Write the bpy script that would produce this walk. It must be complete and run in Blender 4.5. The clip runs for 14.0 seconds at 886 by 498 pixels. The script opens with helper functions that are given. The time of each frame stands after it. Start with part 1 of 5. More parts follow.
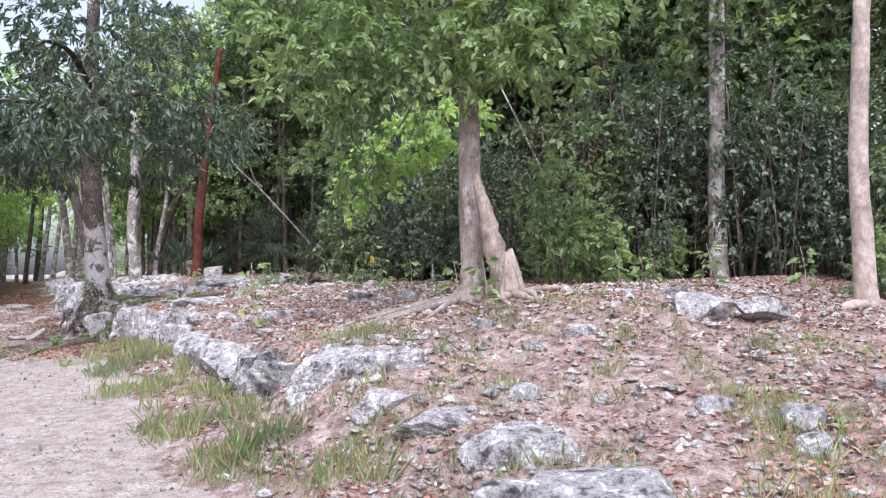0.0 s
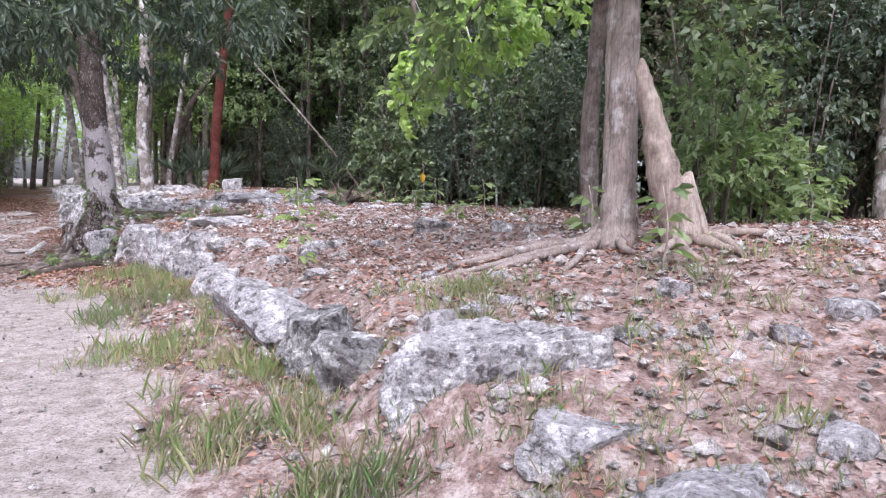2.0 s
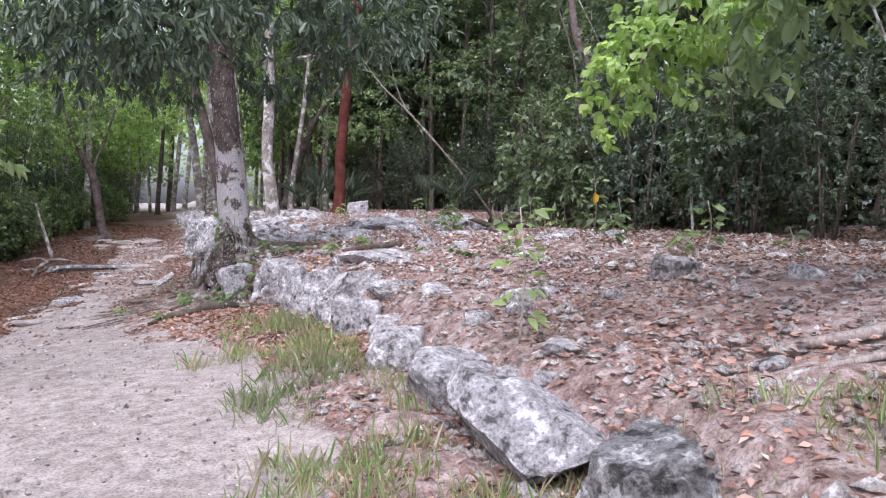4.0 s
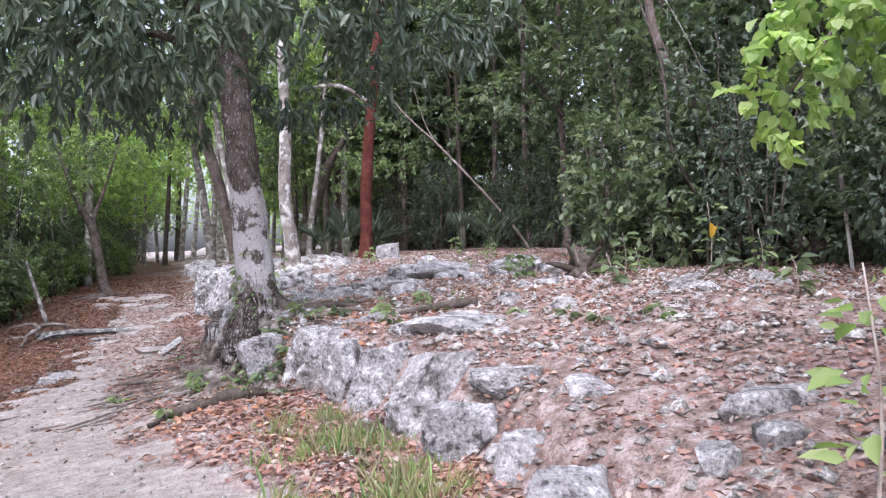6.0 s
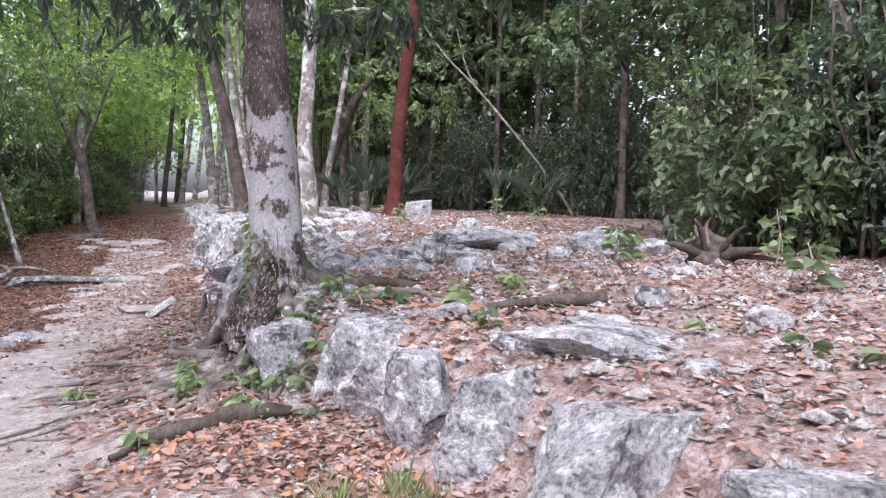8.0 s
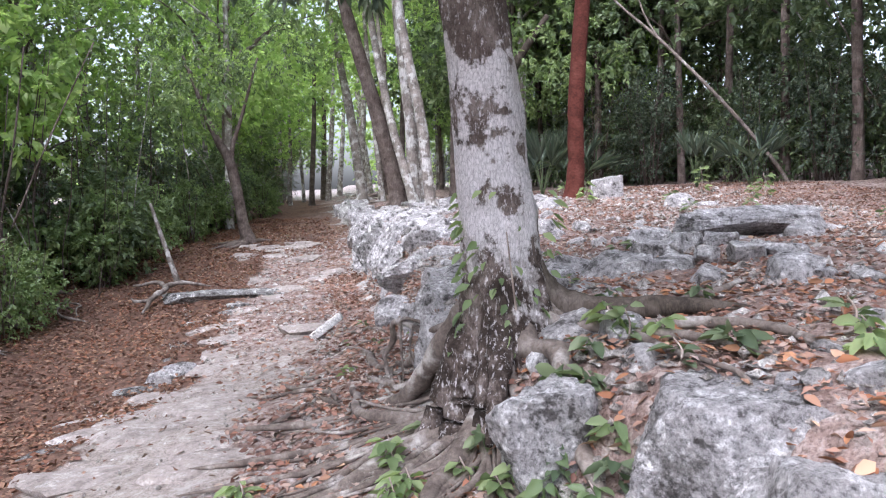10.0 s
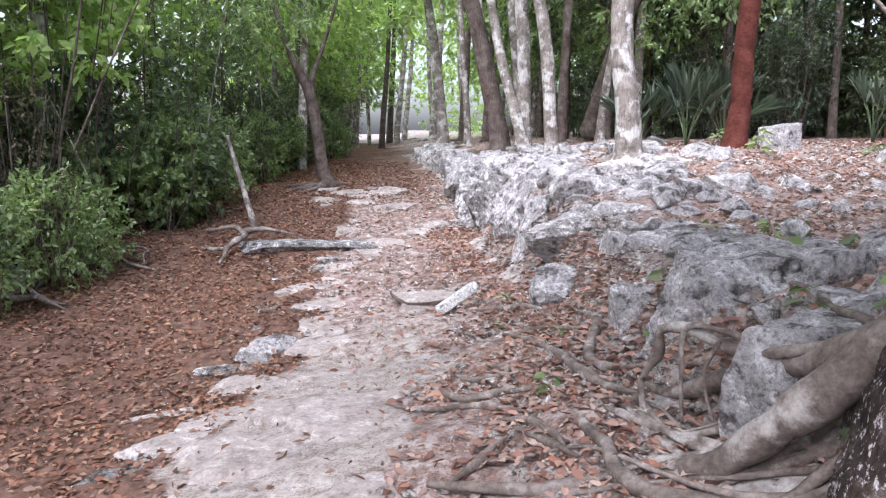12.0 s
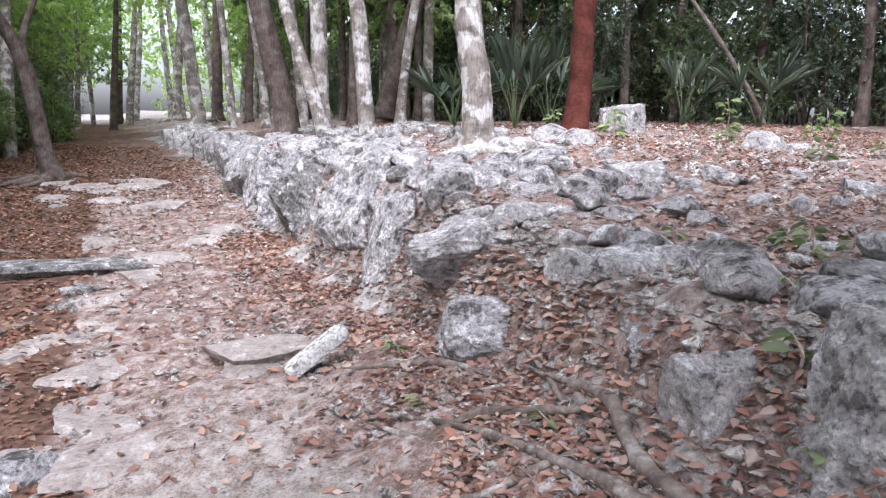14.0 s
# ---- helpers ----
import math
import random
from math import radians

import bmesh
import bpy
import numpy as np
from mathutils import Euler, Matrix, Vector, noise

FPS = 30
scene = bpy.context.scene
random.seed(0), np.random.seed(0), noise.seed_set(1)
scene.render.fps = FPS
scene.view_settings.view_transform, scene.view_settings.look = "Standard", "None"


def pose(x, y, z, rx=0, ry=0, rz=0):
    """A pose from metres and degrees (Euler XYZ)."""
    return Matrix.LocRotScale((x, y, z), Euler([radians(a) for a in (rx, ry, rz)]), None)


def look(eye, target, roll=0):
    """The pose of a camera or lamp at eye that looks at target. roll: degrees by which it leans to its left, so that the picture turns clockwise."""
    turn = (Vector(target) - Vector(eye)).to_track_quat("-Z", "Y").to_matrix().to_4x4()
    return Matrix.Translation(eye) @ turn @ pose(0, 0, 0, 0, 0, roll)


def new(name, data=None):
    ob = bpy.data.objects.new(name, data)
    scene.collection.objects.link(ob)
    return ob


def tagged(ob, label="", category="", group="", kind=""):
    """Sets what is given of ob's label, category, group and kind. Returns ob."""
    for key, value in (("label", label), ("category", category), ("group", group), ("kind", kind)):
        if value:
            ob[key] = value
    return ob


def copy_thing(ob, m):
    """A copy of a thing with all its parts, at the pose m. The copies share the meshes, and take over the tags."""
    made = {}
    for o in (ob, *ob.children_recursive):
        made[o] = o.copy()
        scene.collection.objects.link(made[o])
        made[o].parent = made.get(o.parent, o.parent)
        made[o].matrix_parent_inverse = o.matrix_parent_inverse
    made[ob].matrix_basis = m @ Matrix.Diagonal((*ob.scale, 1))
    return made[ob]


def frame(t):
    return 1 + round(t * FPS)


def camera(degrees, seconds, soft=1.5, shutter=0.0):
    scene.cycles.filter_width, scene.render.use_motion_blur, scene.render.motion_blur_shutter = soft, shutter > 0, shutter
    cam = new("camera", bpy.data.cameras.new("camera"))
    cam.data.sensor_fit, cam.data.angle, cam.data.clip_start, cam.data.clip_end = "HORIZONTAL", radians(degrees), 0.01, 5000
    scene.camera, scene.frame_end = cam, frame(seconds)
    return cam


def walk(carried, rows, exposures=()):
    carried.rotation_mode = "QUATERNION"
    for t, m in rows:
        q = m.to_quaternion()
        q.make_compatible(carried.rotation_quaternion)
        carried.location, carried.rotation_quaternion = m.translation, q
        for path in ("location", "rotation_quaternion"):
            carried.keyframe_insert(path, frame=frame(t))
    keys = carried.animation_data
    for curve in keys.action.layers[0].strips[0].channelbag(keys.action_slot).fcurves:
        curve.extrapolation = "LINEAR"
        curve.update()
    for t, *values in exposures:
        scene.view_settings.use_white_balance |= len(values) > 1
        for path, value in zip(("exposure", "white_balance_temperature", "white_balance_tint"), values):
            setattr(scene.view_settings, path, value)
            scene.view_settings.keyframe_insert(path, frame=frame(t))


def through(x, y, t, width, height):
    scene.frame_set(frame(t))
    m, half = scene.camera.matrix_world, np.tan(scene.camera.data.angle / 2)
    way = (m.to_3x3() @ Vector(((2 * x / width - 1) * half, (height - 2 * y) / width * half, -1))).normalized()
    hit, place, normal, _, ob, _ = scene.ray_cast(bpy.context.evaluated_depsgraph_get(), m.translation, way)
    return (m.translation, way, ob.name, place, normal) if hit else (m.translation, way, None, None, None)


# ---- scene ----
cam = camera(63.6, 14.0, soft=1.2)
PATH = [
    (0, (0.000, 0.000, 1.500), (-0.100, 1.996, 1.582), 0.2),
    (0.5, (-0.270, 0.582, 1.521), (-0.453, 2.572, 1.603), 0.4),
    (1, (-0.470, 1.220, 1.557), (-0.405, 3.218, 1.613), 1.5),
    (1.5, (-0.734, 1.750, 1.544), (-0.587, 3.732, 1.316), 3.9),
    (2, (-0.993, 2.190, 1.559), (-1.122, 4.181, 1.414), 2.3),
    (2.5, (-1.326, 2.671, 1.570), (-1.802, 4.610, 1.449), 0.9),
    (2.7, (-1.465, 2.869, 1.582), (-1.947, 4.807, 1.459), 1.0),
    (4.8, (-2.805, 4.619, 1.697), (-3.169, 6.583, 1.599), 1.5),
    (5, (-2.951, 4.840, 1.714), (-3.321, 6.803, 1.618), 1.7),
    (5.5, (-3.180, 5.409, 1.738), (-3.512, 7.382, 1.718), -1.7),
    (6, (-3.497, 5.925, 1.752), (-3.925, 7.879, 1.746), -1.1),
    (6.5, (-3.766, 6.458, 1.749), (-4.169, 8.417, 1.737), 0.2),
    (7, (-4.096, 7.026, 1.767), (-4.425, 8.996, 1.662), 1.6),
    (7.2, (-4.254, 7.213, 1.763), (-4.571, 9.184, 1.653), 1.6),
    (9.3, (-5.664, 9.351, 1.790), (-6.329, 11.230, 1.628), 4.7),
    (9.5, (-5.853, 9.516, 1.793), (-6.517, 11.395, 1.623), 3.9),
    (10, (-6.226, 9.909, 1.757), (-7.012, 11.739, 1.584), -1.6),
    (10.5, (-6.760, 10.245, 1.710), (-7.691, 12.006, 1.525), -2.3),
    (11, (-7.150, 10.543, 1.705), (-8.030, 12.323, 1.474), 1.4),
    (11.5, (-7.626, 10.903, 1.667), (-8.625, 12.617, 1.416), -0.2),
    (12, (-8.087, 11.248, 1.622), (-8.983, 13.009, 1.311), 0.7),
    (12.5, (-8.601, 11.739, 1.592), (-9.324, 13.560, 1.192), 1.6),
    (13, (-9.062, 12.098, 1.609), (-9.635, 13.977, 1.232), -0.1),
    (13.5, (-9.405, 12.524, 1.576), (-9.917, 14.421, 1.200), -0.1),
    (14, (-9.755, 12.991, 1.552), (-9.968, 14.949, 1.209), 1.3),
]
walk(cam, [(t, look(eye, target, roll)) for t, eye, target, roll in PATH], exposures=[(0.0, 1.14, 5840, 17), (1.5, 1.16, 5820, 20), (2.5, 1.0, 5800, 21), (5.0, 1.08, 5780, 20), (7.0, 1.28, 5750, 20), (9.5, 1.3, 5780, 16), (11.0, 1.36, 5790, 16), (12.5, 1.5, 5850, 17), (14.0, 1.42, 5850, 16)])


# ---- world, sun, exposure ----
world = bpy.data.worlds.new("overcast_sky")
scene.world = world
world.use_nodes = True
wn = world.node_tree.nodes
sky = wn.new("ShaderNodeTexSky")
sky.sky_type = "NISHITA"
sky.sun_disc = False
sky.sun_elevation, sky.sun_rotation = radians(53), radians(200)
sky.dust_density = 4.0
haze = wn.new("ShaderNodeHueSaturation")
haze.inputs["Saturation"].default_value = 0.45
world.node_tree.links.new(sky.outputs[0], haze.inputs["Color"])
world.node_tree.links.new(haze.outputs[0], wn["Background"].inputs[0])
wn["Background"].inputs[1].default_value = 0.15

sun_data = bpy.data.lights.new("sun", "SUN")
sun_data.energy, sun_data.angle, sun_data.color = 1.4, radians(40), (1.0, 0.97, 0.95)
sun = new("sun", sun_data)
sun.matrix_world = pose(0, 0, 30, 37, 0, 200 - 180)

R = random.Random(7)


# ---- materials ----
def material(name, rough=0.9, spec=0.3):
    m = bpy.data.materials.new(name)
    m.use_nodes = True
    n, l = m.node_tree.nodes, m.node_tree.links
    b = n["Principled BSDF"]
    b.inputs["Roughness"].default_value = rough
    b.inputs["Specular IOR Level"].default_value = spec
    return m, n, l, b


def ramp(n, stops, mode="LINEAR"):
    r = n.new("ShaderNodeValToRGB")
    e = r.color_ramp.elements
    while len(e) < len(stops):
        e.new(0.5)
    for k, (p, c) in zip(e, stops):
        k.position, k.color = p, (*c, 1)
    r.color_ramp.interpolation = mode
    return r


def noise_tex(n, l, coord, scale, detail=6, rough=0.6):
    t = n.new("ShaderNodeTexNoise")
    t.inputs["Scale"].default_value, t.inputs["Detail"].default_value, t.inputs["Roughness"].default_value = scale, detail, rough
    l.new(coord, t.inputs["Vector"])
    return t


def mix(n, l, fac, a, b, mode="MIX"):
    m = n.new("ShaderNodeMix")
    m.data_type, m.blend_type = "RGBA", mode
    for sock, v in ((m.inputs[0], fac), (m.inputs[6], a), (m.inputs[7], b)):
        if isinstance(v, (int, float)):
            sock.default_value = v
        elif isinstance(v, tuple):
            sock.default_value = (*v, 1)
        else:
            l.new(v, sock)
    return m.outputs[2]


def bump(n, l, b, h, strength=0.5, dist=0.02):
    u = n.new("ShaderNodeBump")
    u.inputs["Strength"].default_value, u.inputs["Distance"].default_value = strength, dist
    l.new(h, u.inputs["Height"])
    l.new(u.outputs[0], b.inputs["Normal"])


def geo(n):
    return n.new("ShaderNodeNewGeometry")


def rock_material(name, pale, mid, dark, blotch=2.2, speckle=0.9, relief=0.06):
    m, n, l, b = material(name, 0.92, 0.2)
    p = geo(n).outputs["Position"]
    a = noise_tex(n, l, p, blotch, 8, 0.68)
    fine = noise_tex(n, l, p, 34, 8, 0.78)
    c1 = ramp(n, [(0.34, dark), (0.44, mid), (0.56, mid), (0.66, pale)])
    l.new(a.outputs[0], c1.inputs[0])
    spots = ramp(n, [(0.38, (0.3, 0.3, 0.3)), (0.46, (0.8, 0.8, 0.8)), (0.55, (1.1, 1.1, 1.1)), (0.64, (1.4, 1.4, 1.4))])
    l.new(fine.outputs[0], spots.inputs[0])
    col = mix(n, l, speckle, c1.outputs[0], spots.outputs[0], "MULTIPLY")
    lichen = noise_tex(n, l, p, 7.5, 8, 0.7)
    lr = ramp(n, [(0.53, (0, 0, 0)), (0.61, (0.85, 0.85, 0.85))])
    l.new(lichen.outputs[0], lr.inputs[0])
    dr = ramp(n, [(0.39, (0.3, 0.29, 0.28)), (0.46, (1, 1, 1))])
    l.new(lichen.outputs[0], dr.inputs[0])
    col = mix(n, l, mix(n, l, 1.0, lr.outputs[0], (speckle, speckle, speckle), "MULTIPLY"), col, mix(n, l, 0.5, spots.outputs[0], tuple(min(0.85, c * 1.25) for c in pale), "MULTIPLY"))
    col = mix(n, l, min(1.0, speckle * 1.1), col, dr.outputs[0], "MULTIPLY")
    pits = n.new("ShaderNodeTexVoronoi")
    pits.inputs["Scale"].default_value = 34
    l.new(p, pits.inputs["Vector"])
    pr = ramp(n, [(0.1, (0.35, 0.34, 0.33)), (0.25, (1, 1, 1))])
    l.new(pits.outputs["Distance"], pr.inputs[0])
    col = mix(n, l, 0.5 * speckle, col, pr.outputs[0], "MULTIPLY")
    l.new(col, b.inputs["Base Color"])
    h = mix(n, l, 0.5, fine.outputs[0], a.outputs[0])
    bump(n, l, b, h, 1.0, relief)
    return m


ROCK = rock_material("pitted_limestone", (0.6, 0.575, 0.585), (0.43, 0.41, 0.412), (0.22, 0.208, 0.2), 3, 0.9)
ROCK_PALE = rock_material("pale_limestone", (0.61, 0.585, 0.585), (0.46, 0.437, 0.435), (0.26, 0.245, 0.232), 2.6, 0.85)
ROCK_DARK = rock_material("weathered_dark_limestone", (0.46, 0.45, 0.44), (0.26, 0.25, 0.245), (0.11, 0.105, 0.1), 3)
TRODDEN = rock_material("trodden_limestone", (0.46, 0.405, 0.38), (0.38, 0.33, 0.305), (0.28, 0.24, 0.22), 2.2, 0.4, 0.025)
WHITE_STONE = rock_material("white_painted_stone", (0.9, 0.89, 0.88), (0.85, 0.84, 0.82), (0.7, 0.69, 0.66))


def bark_material(name, base, dark, pale, cell=(30, 30, 9), patch=None, patch_range=(0.5, 0.6), depth=0.012, band=None, lines=0.3):
    m, n, l, b = material(name, 0.95, 0.15)
    g = geo(n)
    mp = n.new("ShaderNodeMapping")
    mp.inputs["Scale"].default_value = cell
    l.new(g.outputs["Position"], mp.inputs["Vector"])
    v = n.new("ShaderNodeTexVoronoi")
    v.feature = "DISTANCE_TO_EDGE"
    v.inputs["Scale"].default_value = 1
    jig = noise_tex(n, l, mp.outputs[0], 0.8, 4)
    warped = mix(n, l, 0.25, mp.outputs[0], jig.outputs[1], "ADD")
    l.new(warped, v.inputs["Vector"])
    cr = ramp(n, [(0.0, (0.1, 0.1, 0.1)), (0.1 if lines > 0.5 else 0.07, (1, 1, 1))])
    l.new(v.outputs[0], cr.inputs[0])
    tone = noise_tex(n, l, g.outputs["Position"], 5, 8, 0.7)
    tr = ramp(n, [(0.3, dark), (0.5, base), (0.72, pale)])
    l.new(tone.outputs[0], tr.inputs[0])
    col = tr.outputs[0]
    if patch:
        big = noise_tex(n, l, g.outputs["Position"], 4.2, 7, 0.62)
        fac = big.outputs[0]
        if band:
            sep = n.new("ShaderNodeSeparateXYZ")
            l.new(g.outputs["Position"], sep.inputs[0])
            fall = ramp(n, [(0.0, (-0.2, -0.2, -0.2)), (0.1, (0.17, 0.17, 0.17)), (0.8, (0.15, 0.15, 0.15)), (1.0, (-0.25, -0.25, -0.25))])
            mr = n.new("ShaderNodeMapRange")
            mr.inputs["From Min"].default_value, mr.inputs["From Max"].default_value = band
            l.new(sep.outputs[2], mr.inputs[0])
            l.new(mr.outputs[0], fall.inputs[0])
            ad = n.new("ShaderNodeMath")
            l.new(big.outputs[0], ad.inputs[0])
            bw = n.new("ShaderNodeRGBToBW")
            l.new(fall.outputs[0], bw.inputs[0])
            l.new(bw.outputs[0], ad.inputs[1])
            fac = ad.outputs[0]
        pr = ramp(n, [(patch_range[0], (0, 0, 0)), (patch_range[1], (1, 1, 1))])
        l.new(fac, pr.inputs[0])
        col = mix(n, l, pr.outputs[0], col, patch)
    if band:
        stain = n.new("ShaderNodeMath")
        stain.operation = "MULTIPLY_ADD"
        l.new(tone.outputs[0], stain.inputs[0])
        stain.inputs[1].default_value = 0.9
        l.new(mr.outputs[0], stain.inputs[2])
        sr = ramp(n, [(0.42, (0.42, 0.4, 0.38)), (0.56, (1, 1, 1))])
        l.new(stain.outputs[0], sr.inputs[0])
        col = mix(n, l, 1.0, col, sr.outputs[0], "MULTIPLY")
        fleck = noise_tex(n, l, mp.outputs[0], 0.9, 5, 0.75)
        fr = ramp(n, [(0.56, (0, 0, 0)), (0.62, (0.8, 0.8, 0.8))])
        l.new(fleck.outputs[0], fr.inputs[0])
        col = mix(n, l, fr.outputs[0], col, patch)
    grain = noise_tex(n, l, mp.outputs[0], 1.6, 6, 0.7)
    gr = ramp(n, [(0.35, (0.45, 0.44, 0.43)), (0.6, (1.15, 1.15, 1.15))])
    l.new(grain.outputs[0], gr.inputs[0])
    col = mix(n, l, 0.6, col, gr.outputs[0], "MULTIPLY")
    col = mix(n, l, lines, col, cr.outputs[0], "MULTIPLY")
    l.new(col, b.inputs["Base Color"])
    bump(n, l, b, mix(n, l, 0.6, mix(n, l, 1 - lines, cr.outputs[0], (1.0, 1.0, 1.0)), grain.outputs[0]), 1.0, depth)
    return m


BARK_WHITE = bark_material("plated_bark_with_white_lichen", (0.16, 0.125, 0.11), (0.05, 0.042, 0.038), (0.32, 0.27, 0.25), (52, 52, 20), (0.74, 0.7, 0.71), (0.595, 0.64), 0.014, (1.22, 2.75), 0.38)
BARK_GREY = bark_material("grey_furrowed_bark", (0.27, 0.235, 0.21), (0.1, 0.085, 0.075), (0.46, 0.42, 0.39), (30, 30, 5), (0.62, 0.6, 0.58), (0.5, 0.58))
BARK_BROWN = bark_material("brown_furrowed_bark", (0.16, 0.125, 0.11), (0.055, 0.042, 0.038), (0.29, 0.245, 0.225), (30, 30, 4))
BARK_DARK = bark_material("dark_damp_bark", (0.1, 0.08, 0.065), (0.035, 0.03, 0.027), (0.2, 0.17, 0.15), (26, 26, 5))
BARK_RED = bark_material("smooth_red_bark", (0.11, 0.034, 0.026), (0.055, 0.019, 0.015), (0.16, 0.06, 0.046), (14, 14, 22), depth=0.004, lines=0.1)
BARK_PINK = bark_material("smooth_pinkish_grey_bark", (0.42, 0.34, 0.3), (0.25, 0.2, 0.18), (0.56, 0.49, 0.45), (12, 12, 8), depth=0.004, lines=0.05)
BARK_SLENDER = bark_material("pinkish_grey_furrowed_bark", (0.3, 0.25, 0.225), (0.13, 0.1, 0.09), (0.42, 0.37, 0.34), (34, 34, 4), (0.5, 0.47, 0.45), (0.58, 0.66), 0.012, lines=0.35)
DEADWOOD = bark_material("bleached_dead_wood", (0.33, 0.265, 0.225), (0.14, 0.105, 0.09), (0.47, 0.4, 0.35), (34, 34, 2.2), depth=0.014, lines=0.2)
ROOT = bark_material("grey_brown_root_bark", (0.19, 0.155, 0.135), (0.075, 0.06, 0.053), (0.36, 0.32, 0.295), (22, 22, 22), (0.43, 0.395, 0.37), (0.54, 0.64), 0.009, lines=0.0)


def leaf_material(name, tones, rough=0.5, through=0.3):
    """Leaves whose colour varies from one to the next, with light passing through them."""
    m, n, l, b = material(name, rough, 0.35)
    g = geo(n)
    r = ramp(n, [(i / max(1, len(tones) - 1), c) for i, c in enumerate(tones)])
    l.new(g.outputs["Random Per Island"], r.inputs[0])
    big = noise_tex(n, l, g.outputs["Position"], 0.9, 3)
    br = ramp(n, [(0.3, (0.62, 0.66, 0.7)), (0.7, (1.3, 1.25, 1.1))])
    l.new(big.outputs[0], br.inputs[0])
    col = mix(n, l, 0.8, r.outputs[0], br.outputs[0], "MULTIPLY")
    l.new(col, b.inputs["Base Color"])
    if through:
        t = n.new("ShaderNodeBsdfTranslucent")
        l.new(mix(n, l, 1.0, col, (1.15, 1.25, 0.75), "MULTIPLY"), t.inputs[0])
        s = n.new("ShaderNodeMixShader")
        s.inputs[0].default_value = through
        l.new(b.outputs[0], s.inputs[1])
        l.new(t.outputs[0], s.inputs[2])
        l.new(s.outputs[0], n["Material Output"].inputs[0])
    return m


LEAF_DARK = leaf_material("dark_green_leaves", [(0.075, 0.105, 0.08), (0.12, 0.16, 0.12), (0.2, 0.24, 0.185)], 0.36, 0.3)
LEAF_MID = leaf_material("mid_green_leaves", [(0.1, 0.14, 0.085), (0.16, 0.21, 0.125), (0.26, 0.315, 0.195)], 0.4, 0.42)
LEAF_FRESH = leaf_material("fresh_green_leaves", [(0.18, 0.25, 0.13), (0.26, 0.345, 0.175), (0.36, 0.44, 0.24)], 0.42, 0.48)
# lime for sapling and spray; on far crowns the pale tone stands in for backlight
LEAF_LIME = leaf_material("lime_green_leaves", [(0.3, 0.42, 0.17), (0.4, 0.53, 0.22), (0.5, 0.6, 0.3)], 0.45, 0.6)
LEAF_OLIVE = leaf_material("dry_olive_leaves", [(0.07, 0.075, 0.04), (0.11, 0.1, 0.06), (0.15, 0.13, 0.09)], 0.7, 0.15)
GRASS = leaf_material("grass_blades", [(0.28, 0.42, 0.17), (0.36, 0.48, 0.22), (0.46, 0.47, 0.3), (0.56, 0.48, 0.37), (0.62, 0.55, 0.46)], 0.6, 0.4)
FALLEN = leaf_material("fallen_dry_leaves", [(0.17, 0.085, 0.065), (0.29, 0.15, 0.115), (0.22, 0.125, 0.1), (0.38, 0.23, 0.185), (0.31, 0.21, 0.18), (0.46, 0.37, 0.33), (0.34, 0.15, 0.1)], 0.8, 0.06)
FALLEN_RED = leaf_material("russet_fallen_leaves", [(0.1, 0.05, 0.035), (0.19, 0.085, 0.055), (0.27, 0.125, 0.08), (0.16, 0.09, 0.068), (0.34, 0.2, 0.135), (0.25, 0.18, 0.15)], 0.8, 0.06)
ORANGE = leaf_material("orange_fallen_leaves", [(0.24, 0.1, 0.06), (0.38, 0.17, 0.09), (0.46, 0.24, 0.14), (0.3, 0.18, 0.14), (0.5, 0.33, 0.24)], 0.8, 0.06)
YELLOW_LEAF = leaf_material("yellow_leaf", [(0.6, 0.33, 0.03), (0.62, 0.36, 0.04)], 0.5, 0.3)
PEBBLE = rock_material("small_limestone_chips", (0.6, 0.55, 0.52), (0.45, 0.41, 0.38), (0.25, 0.22, 0.2), 9)


